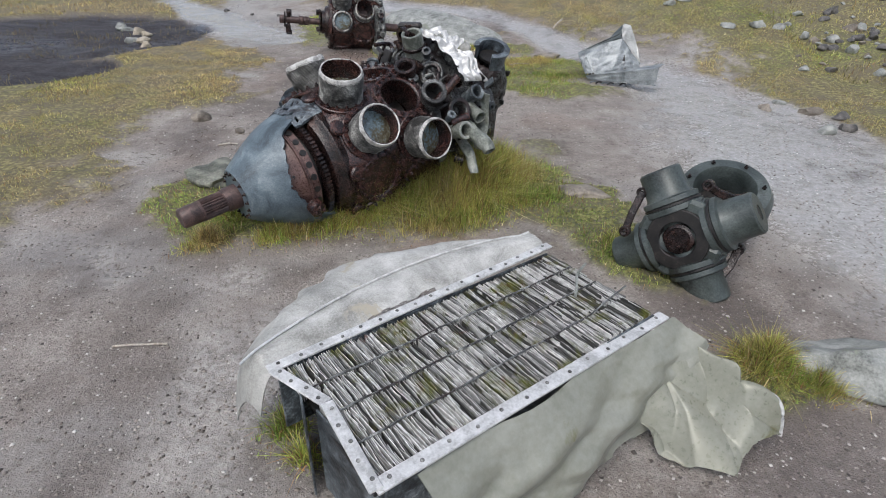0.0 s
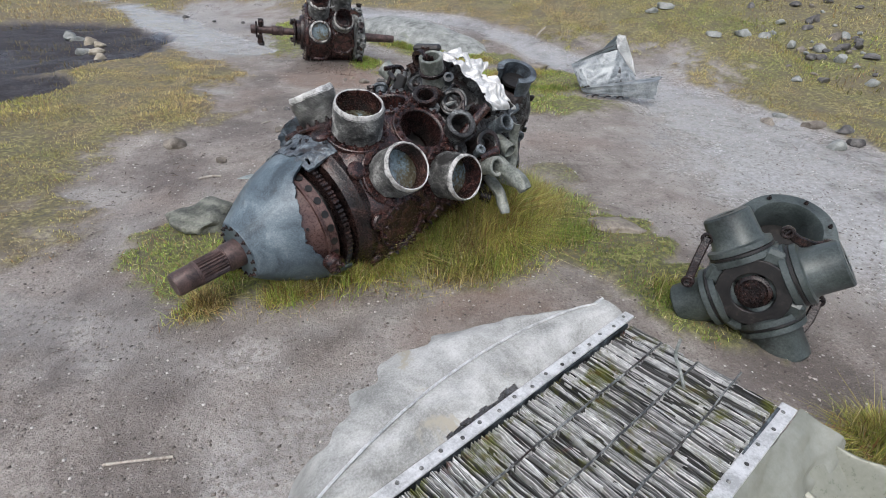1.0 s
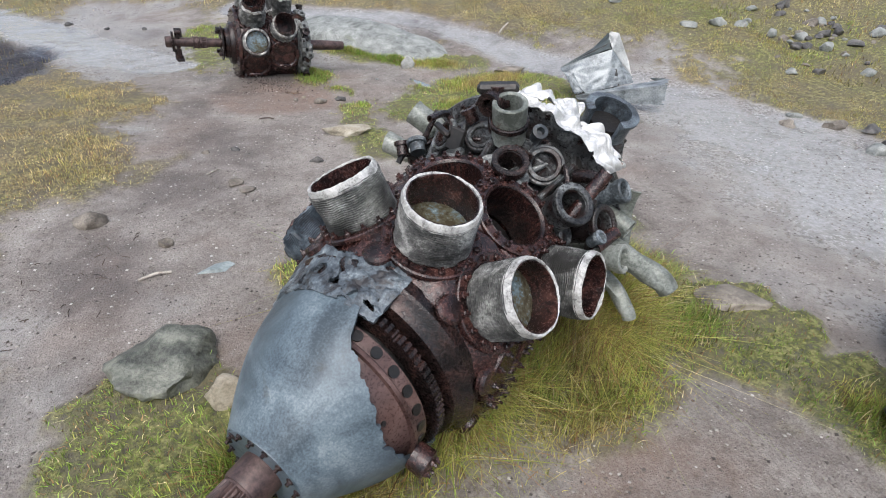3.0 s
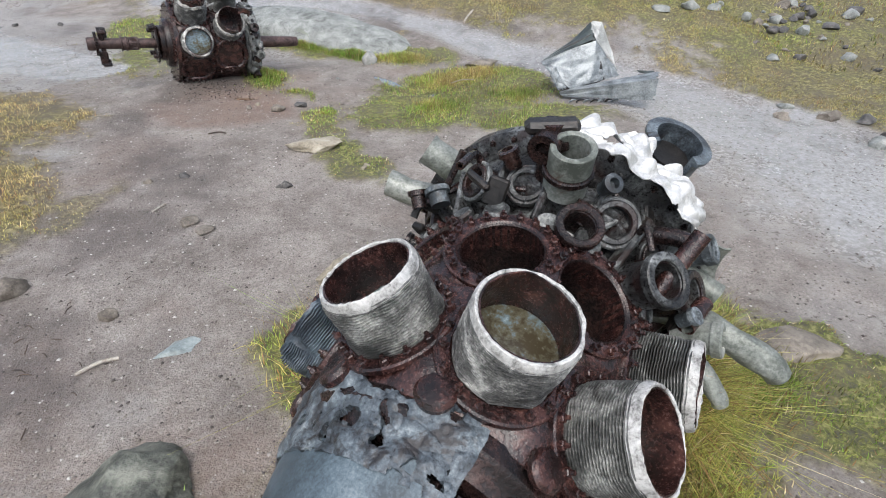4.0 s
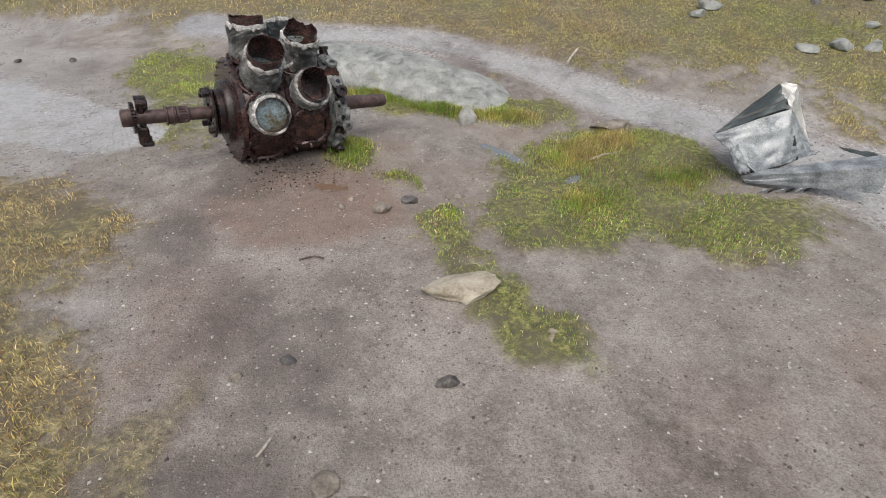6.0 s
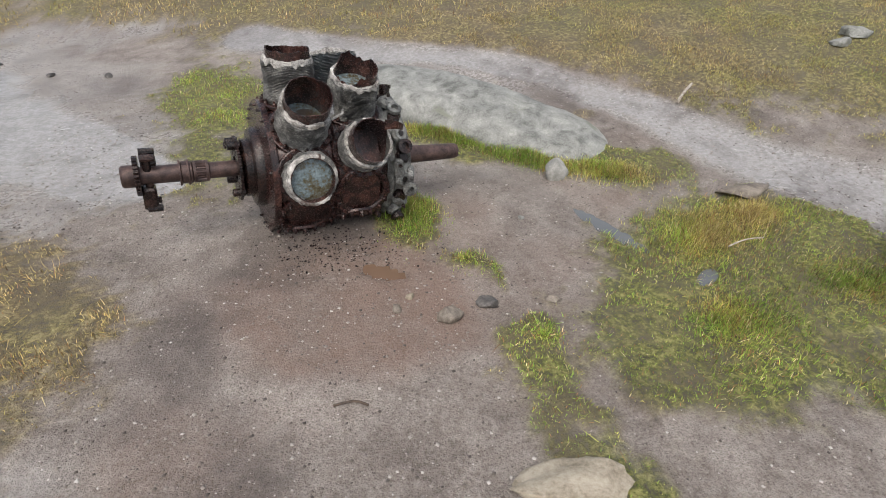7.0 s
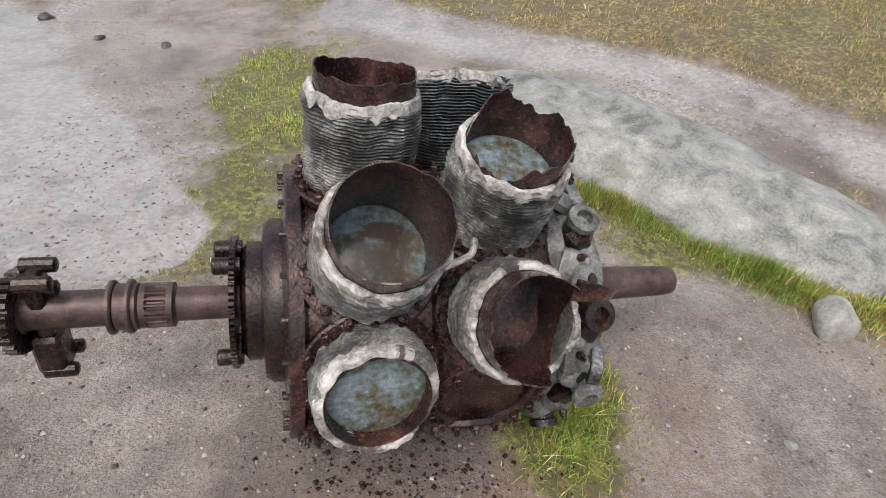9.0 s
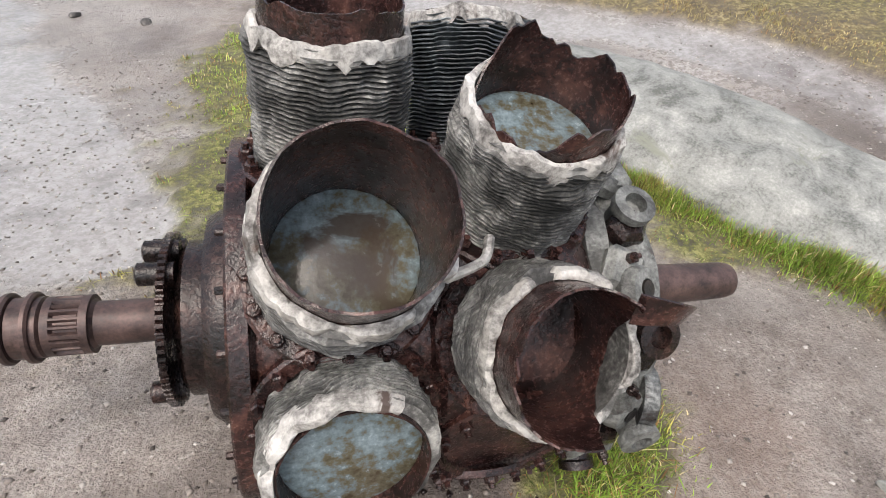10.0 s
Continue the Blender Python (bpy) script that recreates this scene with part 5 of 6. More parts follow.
def tail_fn(u, v):
    # the crumpled end that lies twisted on the ground: five soft ribs drawn together
    k = min(u, 0.9999) * 4
    i, t = int(k), k - int(k)
    t = t * t * (3 - 2 * t)
    a, m, b2 = [Vector(TAIL[i][j]).lerp(Vector(TAIL[i + 1][j]), t) for j in range(3)]
    p = a * (1 - v) ** 2 + (m * 2 - (a + b2) / 2) * 2 * v * (1 - v) + b2 * v * v
    f, g = u * 2.3 + v * 0.7 + 0.7 * nz(u * 1.6, v * 1.6, 3.3), v * 1.3 - u * 1.2 + 0.6 * nz(u * 1.8, v * 1.8, 8.3)
    w = 0.028 * abs(math.sin(math.pi * f)) ** 0.8 + 0.03 * abs(math.sin(math.pi * g)) ** 0.9 + 0.006 * nz(u * 6, v * 6, 4.0) - 0.03
    p += Vector((0.35, -0.3, 0.88)) * w * min(1, 6 * v + 0.2)
    p.z = max(p.z, -0.268)
    return p


part("crumpled_end", sheet(tail_fn, 84, 72, 0.004, SKIN_OLIVE, "crumpled_end", keep=lambda u, v: v < 0.97 + 0.1 * nz(u * 4, 7.1) and u < 0.995 + 0.02 * nz(v * 5, 2.1)), SKIN_OLIVE, cooler, "crumpled olive-grey skin end")
part("rolled_edge", bent_tube([tail_fn(0.99, 0.05), tail_fn(0.99, 0.35), tail_fn(0.99, 0.65), tail_fn(0.99, 0.95)], 0.006, BAR, "rolled_edge", 6, 0.3, 0.2), BAR, cooler)

# ---- the propeller hub ----
HC = Vector((0.95, 1.87, 0.18))
HM = axes(HC, (-0.63, -0.755, 0.206))
hub = thing("propeller_hub", "grey-green steel four-armed propeller hub lying on the wet path", "propeller hub", HM)
# Body coloured black so the gaps between the arms look shaded.
part("hub_body", solid([(0.06, -0.16), (0.13, -0.15), (0.14, -0.08), (0.135, 0.0), (0.12, 0.05), (0.105, 0.075), (0.08, 0.08), (0.07, 0.06), (0.05, 0.05)], 40), BLACK, hub, "hub body, black for the shade between the arms")
cap = part("hub_cap", solid([(0.06, 0.05), (0.058, 0.082), (0.045, 0.088), (0.04, 0.08)], 24), DARK_RUST, hub, "rusted centre nut")
nuts(cap, Matrix.Translation((0, 0, 0.084)), 0.03, 5, NUT_DARK)
# Added black ring paints the hub's centre dark between the arms.
part("nut_ring", tube(0.116, 0.068, 0.05, 0.101, 40), BLACK, hub)
ARM = solid([(0.07, 0.04), (0.1, 0.075), (0.1, 0.1), (0.114, 0.104), (0.114, 0.124), (0.095, 0.127), (0.095, 0.136), (0.106, 0.14), (0.106, 0.158), (0.09, 0.163), (0.084, 0.172), (0.079, 0.268), (0.073, 0.275), (0.03, 0.275), (0.028, 0.22)], 36)
ARM_ME = bm_mesh("blade_socket", ARM, HUB)
# Black ring puts the shaded gap between the socket's collars into colour.
GAP_SHADE_ME = bm_mesh("collar", tube(0.107, 0.09, 0.1265, 0.1375, 36), BLACK)
GRIP_ME = bm_mesh("clamp_block", box(0.085, 0.075, 0.07, 0.014), HUB)
for k, a in enumerate((128, 38, 308, 218)):
    s = part("blade_socket", ARM_ME, None, hub, m=rad(a, 0.0, 0.0))
    part("collar", GAP_SHADE_ME, None, s)
    # Black plug stands for the shade in the socket's bore.
    part("socket_bore", solid([(0.028, 0.225), (0.028, 0.272)], 20), BLACK, s)
    part("clamp_block", GRIP_ME, None, hub, m=rad(a + 45, 0.04, 0.122) @ Matrix.Rotation(radians(8 * k), 4, 'Z'))
ring_m = HM.inverted() @ axes((1.2, 2.14, 0.25), (-0.22, -0.38, 0.9))
rg = part("rear_ring", revolve([(0.11, -0.2), (0.16, -0.2), (0.195, -0.1), (0.195, -0.02), (0.175, 0.02), (0.125, 0.03), (0.115, 0.015), (0.11, -0.05)], 48), HUB, hub, "open grey-green hub ring", ring_m)
# Added black disc for the dark inside the open ring.
part("ring_floor", solid([(0.125, -0.12), (0.125, -0.1)], 32), BLACK, rg)
nuts(rg, Matrix.Translation((0, 0, 0.024)), 0.15, 7, NUT_DARK, a0=1.2)


def bracket(parent, pts, m=None):
    bms = []
    for p, q in zip(pts, pts[1:]):
        p, q = Vector(p), Vector(q)
        d = q - p
        bms.append(box(d.length + 0.01, 0.03, 0.014, 0.004, Matrix.Translation((p + q) / 2) @ d.to_track_quat("X", "Z").to_matrix().to_4x4()))
    for p in (pts[0], pts[-1]):
        e = tube(0.022, 0.011, -0.012, 0.012, 16)
        e.transform(Matrix.Translation(p))
        bms.append(e)
    return part("bracket", join(bms), DARK_RUST, parent, "dark rusty link bracket", m)


hi = HM.inverted()
for pts in ([(0.98, 1.86, 0.4), (1.02, 1.85, 0.375), (1.07, 1.84, 0.36), (1.12, 1.84, 0.36)], [(0.79, 1.98, 0.31), (0.755, 1.95, 0.23), (0.735, 1.93, 0.16)], [(1.13, 1.79, 0.17), (1.1, 1.76, 0.11), (1.06, 1.74, 0.06)]):
    bracket(hub, [hi @ Vector(p) for p in pts])

# ---- the crumpled wing piece ----
WM = pose(1.62, 5.12, hz(1.62, 5.12), rz=-12)
wing = thing("wing_fragment", "crumpled bare alloy wing fragment lying on the wet grass", "wreckage", WM)


def fold(rows, nu=28, nv=28, w=0.004, seed=0.0, mat=WING, name="wing_panel", keep=None):
    """A crumpled panel through a few fold lines, each a pair of ends."""
    rows = [(Vector(p), Vector(q)) for p, q in rows]

    def fn(u, v):
        k = u * (len(rows) - 1)
        i = min(int(k), len(rows) - 2)
        t = k - i
        p, q = rows[i][0].lerp(rows[i + 1][0], t), rows[i][1].lerp(rows[i + 1][1], t)
        x = p.lerp(q, v)
        n = Vector((0.2, -0.8, 0.5))
        return x + n * (w * nz(u * 5, v * 5, seed) * 2 + w * 0.5 * nz(u * 14, v * 12, seed + 2))
    return sheet(fn, nu, nv, 0.004, mat, name, keep=keep)


def tear(seed, amt=0.12):
    return lambda u, v: v < 1 - amt + amt * 1.6 * nz(u * 7, seed) and u > amt * 0.7 * (1 + nz(v * 6, seed + 4)) and u < 1 - amt * 0.6 * (1 + nz(v * 7, seed + 8))


WI = WM.inverted()


def wpanel(name, label, rows, seed, mat=WING, keep=None, nu=30, nv=30, w=0.004):
    rows = [(WI @ Vector(p), WI @ Vector(q)) for p, q in rows]
    return part(name, fold(rows, nu, nv, w, seed, mat, name, keep), mat, wing, label)


wpanel("wing_panel", "long folded grey panel", [((1.226, 5.37, 0.211), (1.228, 5.248, 0.178)), ((1.443, 5.29, 0.316), (1.361, 5.146, 0.066)), ((1.582, 5.244, 0.368), (1.507, 5.125, 0.101)), ((1.652, 5.231, 0.294), (1.606, 5.127, 0.116))], 1, WING, None, 48, 30, 0.007)
wpanel("wing_panel", "dark torn rear panel", [((1.226, 5.37, 0.211), (1.252, 5.36, 0.224)), ((1.523, 5.438, 0.343), (1.443, 5.29, 0.316)), ((1.611, 5.381, 0.473), (1.582, 5.244, 0.368))], 2, HUB, tear(1.1, 0.06), 36, 24, 0.006)
wpanel("wing_panel", "bent pale riveted corner", [((1.611, 5.381, 0.473), (1.593, 5.392, 0.447)), ((1.664, 5.33, 0.472), (1.582, 5.244, 0.368)), ((1.751, 5.274, 0.28), (1.662, 5.229, 0.283)), ((1.781, 5.207, 0.156), (1.731, 5.216, 0.209))], 3, SKIN, tear(3.1, 0.04), 36, 24, 0.006)
wpanel("wing_panel", "pale creased middle panel", [((1.642, 5.233, 0.304), (1.781, 5.207, 0.156)), ((1.544, 5.184, 0.234), (1.768, 5.169, 0.147)), ((1.507, 5.125, 0.101), (1.754, 5.131, 0.138))], 4, WING, tear(3.7, 0.04), 36, 24, 0.008)
wpanel("wing_panel", "bent end panel", [((1.228, 5.248, 0.178), (1.292, 5.261, 0.219)), ((1.255, 5.203, 0.112), (1.312, 5.211, 0.155)), ((1.282, 5.157, 0.047), (1.372, 5.144, 0.069))], 5, WING, tear(6.1, 0.12), 24, 20, 0.006)
wpanel("wing_spar", "long bent edge strip", [((1.307, 5.132, 0.02), (1.81, 4.75, 0.06)), ((1.282, 5.157, 0.047), (1.81, 4.76, 0.215)), ((1.417, 5.138, 0.079), (1.87, 4.86, 0.235))], 6, WING, tear(9.7, 0.03), 40, 40, 0.006)
# Added black sheet behind the panels paints the fold's inside dark.
wpanel("wing_lining", "added black backing for the dark inside the fold", [((1.345, 5.397, 0.264), (1.594, 5.299, 0.41)), ((1.307, 5.132, 0.02), (1.631, 5.128, 0.12))], 7, BLACK, None, 12, 12)
wpanel("torn_flap", "jagged torn flap", [((1.879, 5.119, 0.176), (1.87, 4.86, 0.235)), ((1.872, 5.06, 0.169), (1.81, 4.76, 0.215))], 8, HUB, tear(5.2, 0.2), 16, 16)
for k in range(7):
    p = WI @ Vector((1.3 + 0.05 * k, 5.03 - 0.012 * k, hz(1.3 + 0.05 * k, 5.03 - 0.012 * k) + 0.012))
    part("torn_shred", bent_tube([p, p + Vector((0.02, -0.01, 0.02)), p + Vector((0.05 + 0.01 * nz(k, 2.2), 0.01, 0.012))], 0.006, BLACK if k % 2 else WING, "torn_shred", 6, 0.4, 0.5), None, wing)

# ---- boulders and stones ----
def slab_mesh(L, Wd, Ht):
    """A long low boulder: blunt ends, sloping worn top, cracks and pits."""
    bm = bmesh.new()
    bmesh.ops.create_icosphere(bm, subdivisions=6, radius=1.0)
    for v in bm.verts:
        p = v.co
        q = Vector([math.copysign(abs(c) ** k, c) for c, k in zip(p, (0.85, 0.75, 0.62))])
        q.z = max(q.z, -0.5)
        w = 1 + 0.1 * nz(q.x * 1.4, 3.3, q.z) - 0.22 * max(0, -q.x - 0.2)
        x, y, z = q.x * L, q.y * Wd * w, q.z * Ht * (1 + 0.22 * q.y - 0.2 * q.x * q.x)
        n = Vector((x, y, z))
        d = 0.03 * nz(x, y, z, 2.6) + 0.008 * nz(x + 5, y, z, 9) + 0.005 * nz(x, y + 3, z, 30) - 0.008 * max(0, 0.05 - abs(nz(x + 0.4 * y, y, 7.7, 2.3))) * 20
        v.co = n + p * d
    return bm_mesh("boulder", bm, STONE, 60)


slab = thing("boulder", "long low grey gritstone boulder beside the grass", "boulder", pose(-0.12, 7.27, hz(-0.1, 7.2) + 0.0, 6, 4, -43), "boulders", slab_mesh(0.98, 0.3, 0.2))


def stone(x, y, sx, sy, sz, mat, label, seed, rz=0.0, group="stones on the path", sub=3, sink=0.0, name="stone"):
    return thing(name, label, "stone", pose(x, y, hz(x, y) - sink, rz=rz), group, stone_mesh("stone", sx, sy, sz, mat, seed, sub))


thing("stone", "rounded grey stone against the grass", "stone", pose(0.19, 6.45, hz(0.19, 6.45) + 0.008, rz=40), "stones on the path", stone_mesh("stone", 0.078, 0.066, 0.07, STONE_PALE, 27, 3, 0.3, 0.5, (0.68, 0.92)))
stone(-1.22, 2.7, 0.16, 0.2, 0.1, STONE_ROUGH, "rough grey rock beside the engine's nose", 22, 20, sub=4)
stone(-1.03, 2.5, 0.075, 0.06, 0.07, STONE_TAN, "rounded tan stone by the engine's nose", 23)
stone(0.72, 2.63, 0.16, 0.1, 0.03, STONE_BROWN, "flat grey-brown slab in the grass", 25, -20)
stone(-0.51, 4.68, 0.17, 0.1, 0.05, STONE_TAN, "flat pale tan rock in the path", 26, -8, sub=4)
stone(-0.56, 3.47, 0.12, 0.1, 0.07, STONE_TAN, "tan rock beside the engine", 46, sub=4)
stone(-1.14, 3.23, 0.075, 0.045, 0.01, STONE_BLUE, "flat blue-grey slate chip in the mud", 28, 10)
stone(1.32, 1.3, 0.25, 0.17, 0.1, STONE, "low grey rock with a grass tuft", 29, -25, sub=4)
stone(-0.66, 5.42, 0.05, 0.045, 0.045, STONE_BROWN, "small brown stone on the path", 30)
stone(-0.5, 5.46, 0.042, 0.036, 0.036, STONE_DARK, "small dark stone on the path", 31)
stone(-0.83, 5.49, 0.028, 0.022, 0.018, STONE_BROWN, "small brown stone on the path", 32)
stone(-0.77, 5.55, 0.02, 0.016, 0.014, STONE_TAN, "pale chip of stone on the path", 33)
stone(-0.25, 5.45, 0.04, 0.025, 0.012, STONE_BROWN, "flat reddish stone on the path", 34)
stone(-0.15, 6.05, 0.02, 0.016, 0.012, STONE, "small grey pebble on the path", 35)
stone(-1.37, 3.46, 0.036, 0.03, 0.03, STONE_BROWN, "dark knobbly stone in the mud", 36)
stone(-1.72, 3.7, 0.09, 0.06, 0.05, STONE_BROWN, "brown stone at the grass edge", 37)
stone(-1.18, 4.52, 0.03, 0.022, 0.022, STONE_DARK, "small dark stone on the path", 38)
stone(-1.34, 4.5, 0.026, 0.02, 0.018, STONE_BROWN, "small brown stone on the path", 39)
stone(-1.14, 4.05, 0.05, 0.04, 0.025, STONE_BROWN, "worn brown stone in the path", 40)
stone(-1.08, 3.95, 0.05, 0.045, 0.014, STONE_BROWN, "flat tan stone in the path", 41)
stone(-0.72, 4.28, 0.05, 0.03, 0.025, STONE_DARK, "dark clod of wet peat on the path", 42)
stone(-0.31, 4.36, 0.03, 0.012, 0.014, STONE_TAN, "bleached white chip on the path", 43, 40)
stone(-0.29, 4.39, 0.022, 0.012, 0.014, STONE_TAN, "bleached white chip on the path", 44, -20)
stone(1.07, 6.05, 0.16, 0.1, 0.05, STONE_BROWN, "dark flat stone in the grass", 45)
for x, y, r in ((-3.47, 9.1, 0.07), (-2.96, 8.74, 0.05), (-2.54, 8.66, 0.05), (-1.37, 8.2, 0.04)):
    stone(x, y, r, r * 0.7, r * 0.5, STONE_DARK, "small dark stone in the wet flats", int(x * 10) + 90, 30 * x, "stones in the wet flats", 2)
for k, (x, y, r) in enumerate(((-3.75, 6.75, 0.12), (-3.58, 6.62, 0.1), (-3.88, 7.14, 0.11), (-4.3, 7.5, 0.12), (-3.7, 6.95, 0.09), (-3.45, 6.45, 0.08), (-4.1, 7.3, 0.1))):
    stone(x, y, r, r * 0.7, r * 0.6, STONE_TAN if k % 3 else STONE, "pale stone edging the peat", 60 + k, 40 * k, "stones by the peat")
for k, (x, y, r) in enumerate(((2.89, 4.29, 0.13), (2.75, 3.84, 0.12), (2.94, 3.91, 0.12), (2.59, 4.39, 0.09), (2.77, 4.55, 0.08), (3.05, 4.15, 0.1), (3.32, 5.24, 0.1), (3.38, 6.39, 0.16), (3.1, 6.45, 0.13), (2.9, 7.4, 0.15), (2.7, 7.3, 0.12))):
    r *= 0.78
    stone(x, y, r, r * 0.72, r * 0.55, (STONE_BROWN, STONE, STONE_DARK)[k % 3] if k < 6 else STONE, "weathered stone at the edge of the wash", 80 + k, 37 * k, "scattered moor stones")
rnd = random.Random(9)
for k in range(64):
    x, y = 4.1 + rnd.gauss(0, 0.3), 5.75 + rnd.gauss(0, 0.42)
    if k > 46:
        x, y = 4.4 + rnd.gauss(0, 0.5), 7.0 + rnd.gauss(0, 0.4)
    r = rnd.uniform(0.03, 0.095)
    stone(x, y, r, r * rnd.uniform(0.6, 0.9), r * rnd.uniform(0.5, 0.75), rnd.choice((STONE, STONE_DARK, STONE_BROWN)), "grey stone in a scattered heap", 120 + k, rnd.uniform(0, 360), "heap of moor stones", 2)


def stick(pts, r, mat, label, name="twig"):
    P = [Vector((x, y, hz(x, y) + 0.004 + dz)) for x, y, dz in pts]
    o = P[0].copy()
    ob = thing(name, label, "twig", Matrix.Translation(o), "twigs on the path", bent_tube([p - o for p in P], r, mat, name, 7, 0.2, 0.15))
    return ob


stick([(-1.07, 1.34, 0), (-1.0, 1.345, 0.004), (-0.9, 1.36, 0.002)], 0.004, TWIG, "pale straight twig lying on the mud")
stick([(-1.3, 4.19, 0), (-1.27, 4.22, 0.003), (-1.25, 4.25, 0)], 0.004, TWIG, "white bleached twig on the path")
stick([(-1.42, 3.2, 0), (-1.36, 3.23, 0.005), (-1.31, 3.24, 0)], 0.006, TWIG, "pale splintered twig on the mud")
stick([(0.62, 5.6, 0.02), (0.72, 5.62, 0.03), (0.82, 5.63, 0.02)], 0.003, TWIG, "pale stalk lying in the grass")
stick([(1.25, 7.0, 0.03), (1.3, 7.03, 0.06), (1.37, 7.06, 0.09)], 0.009, TWIG, "bleached forked root in the grass")
stick([(-1.08, 5.1, 0), (-1.02, 5.1, 0.004), (-0.98, 5.08, 0)], 0.004, DARK_TWIG, "dark curved stalk on the path")
rnd = random.Random(31)
for k in range(26):
    x, y, a, L = -1.62 + rnd.gauss(0, 0.12), 3.25 + rnd.gauss(0, 0.25), rnd.uniform(0, 6.28), rnd.uniform(0.015, 0.045)
    stick([(x, y, 0), (x + L * 0.5 * math.cos(a), y + L * 0.5 * math.sin(a), 0.003), (x + L * math.cos(a + 0.12), y + L * math.sin(a + 0.12), 0.001)], 0.0018, DARK_TWIG, "dark broken heather stalk on the mud")


# ---- grass, gravel and litter ----
m, nt, b = base_mat("grass_blades")
ga = nt.nodes.new("ShaderNodeAttribute")
ga.attribute_name = "tint"
nt.links.new(ga.outputs["Color"], b.inputs["Base Color"])
b.inputs["Roughness"].default_value = 0.5
tr = nt.nodes.new("ShaderNodeBsdfTranslucent")
nt.links.new(ga.outputs["Color"], tr.inputs["Color"])
ms = nt.nodes.new("ShaderNodeMixShader")
ms.inputs[0].default_value = 0.4
nt.links.new(b.outputs[0], ms.inputs[1])
nt.links.new(tr.outputs[0], ms.inputs[2])
nt.links.new(ms.outputs[0], nt.nodes["Material Output"].inputs["Surface"])
BLADE = m


def blades(name, label, xs, ys, hs, ws, greens, seed, lean=0.7, pale=1.0):
    """Many bent blades as one mesh; greens 0 straw to 1 fresh."""
    rg2 = np.random.RandomState(seed)
    n = len(xs)
    z0 = height(xs, ys) - 0.004
    a, bdir = rg2.uniform(0, 2 * np.pi, n), rg2.uniform(0, 2 * np.pi, n)
    ln = np.abs(rg2.normal(0, lean, n)) * hs
    wx, wy = np.cos(a) * ws / 2, np.sin(a) * ws / 2
    dx, dy = np.cos(bdir) * ln, np.sin(bdir) * ln
    hh = np.sqrt(np.maximum(hs ** 2 - (ln * 0.8) ** 2, (0.3 * hs) ** 2))
    V = np.empty((n, 5, 3))
    V[:, 0] = np.stack([xs - wx, ys - wy, z0], -1)
    V[:, 1] = np.stack([xs + wx, ys + wy, z0], -1)
    V[:, 2] = np.stack([xs - wx * 0.8 + dx * 0.35, ys - wy * 0.8 + dy * 0.35, z0 + hh * 0.6], -1)
    V[:, 3] = np.stack([xs + wx * 0.8 + dx * 0.35, ys + wy * 0.8 + dy * 0.35, z0 + hh * 0.6], -1)
    V[:, 4] = np.stack([xs + dx, ys + dy, z0 + hh], -1)
    k = np.arange(n)[:, None] * 5
    T = np.concatenate([k + np.array([0, 1, 3]), k + np.array([0, 3, 2]), k + np.array([2, 3, 4])])
    me = quick_mesh(name, V.reshape(-1, 3), T, BLADE)
    straw, olive, fresh = np.array([0.5, 0.4, 0.19]), np.array([0.41, 0.38, 0.11]), np.array([0.22, 0.34, 0.06])
    g = np.clip(greens + rg2.normal(0, 0.16, n), 0, 1)[:, None]
    col = np.where(g < 0.5, straw + (olive - straw) * g * 2, olive + (fresh - olive) * (g * 2 - 1))
    dead = rg2.uniform(0, 1, n)[:, None]
    col = np.where(dead < 0.16, np.array([0.3, 0.17, 0.08]), np.where(dead > 0.93, np.array([0.62, 0.54, 0.32]), col))
    col *= pale * rg2.uniform(0.3, 1.5, n)[:, None] * np.clip(1 + 0.5 * fbm(xs, ys, 6, 91, 3) + 0.35 * fbm(xs, ys, 1.3, 92, 2), 0.4, 1.5)[:, None]
    C = np.concatenate([np.repeat(col[:, None, :], 5, 1), np.ones((n, 5, 1))], -1)
    lay = me.attributes.new("tint", "FLOAT_COLOR", "POINT")
    lay.data.foreach_set("color", C.astype(np.float32).ravel())
    return tagged(new(name, me), label, "grass", kind="stuff")


def scatter(n, x0, x1, y0, y1, seed, power=1.0, thresh=0.25):
    rg2 = np.random.RandomState(seed)
    x, y = rg2.uniform(x0, x1, n), rg2.uniform(y0, y1, n)
    g, w, p, gr, ru = cover(x, y)
    clump = 0.62 + 0.75 * fbm(x, y, 5, 40, 3) + 0.3 * fbm(x, y, 1.4, 41, 2)
    ok = (g * clump > thresh + rg2.uniform(0, 0.5, n)) 
    return x[ok], y[ok], g[ok], gr[ok]


x, y, g, gr = scatter(640000, -3.3, 3.6, 0.9, 8.8, 3)
tall = 0.6 + 0.9 * np.clip(fbm(x, y, 2.5, 44, 3) + 0.3, 0, 1)
blades("turf", "short olive and straw coloured moor grass", x, y, np.random.RandomState(4).uniform(0.01, 0.03, len(x)) * tall, np.full(len(x), 0.003), gr * 0.9, 5, 1.1, 1.3)
x, y, g, gr = scatter(170000, -8, 9, 4.5, 16, 6)
ok = (x < -3.2) | (x > 3.5) | (y > 8.7)
x, y, gr = x[ok], y[ok], gr[ok]
blades("far_turf", "pale straw coloured moor grass behind the wreck", x, y, np.random.RandomState(7).uniform(0.02, 0.055, len(x)), np.full(len(x), 0.007), gr * 0.8, 8, 1.0, 1.1)


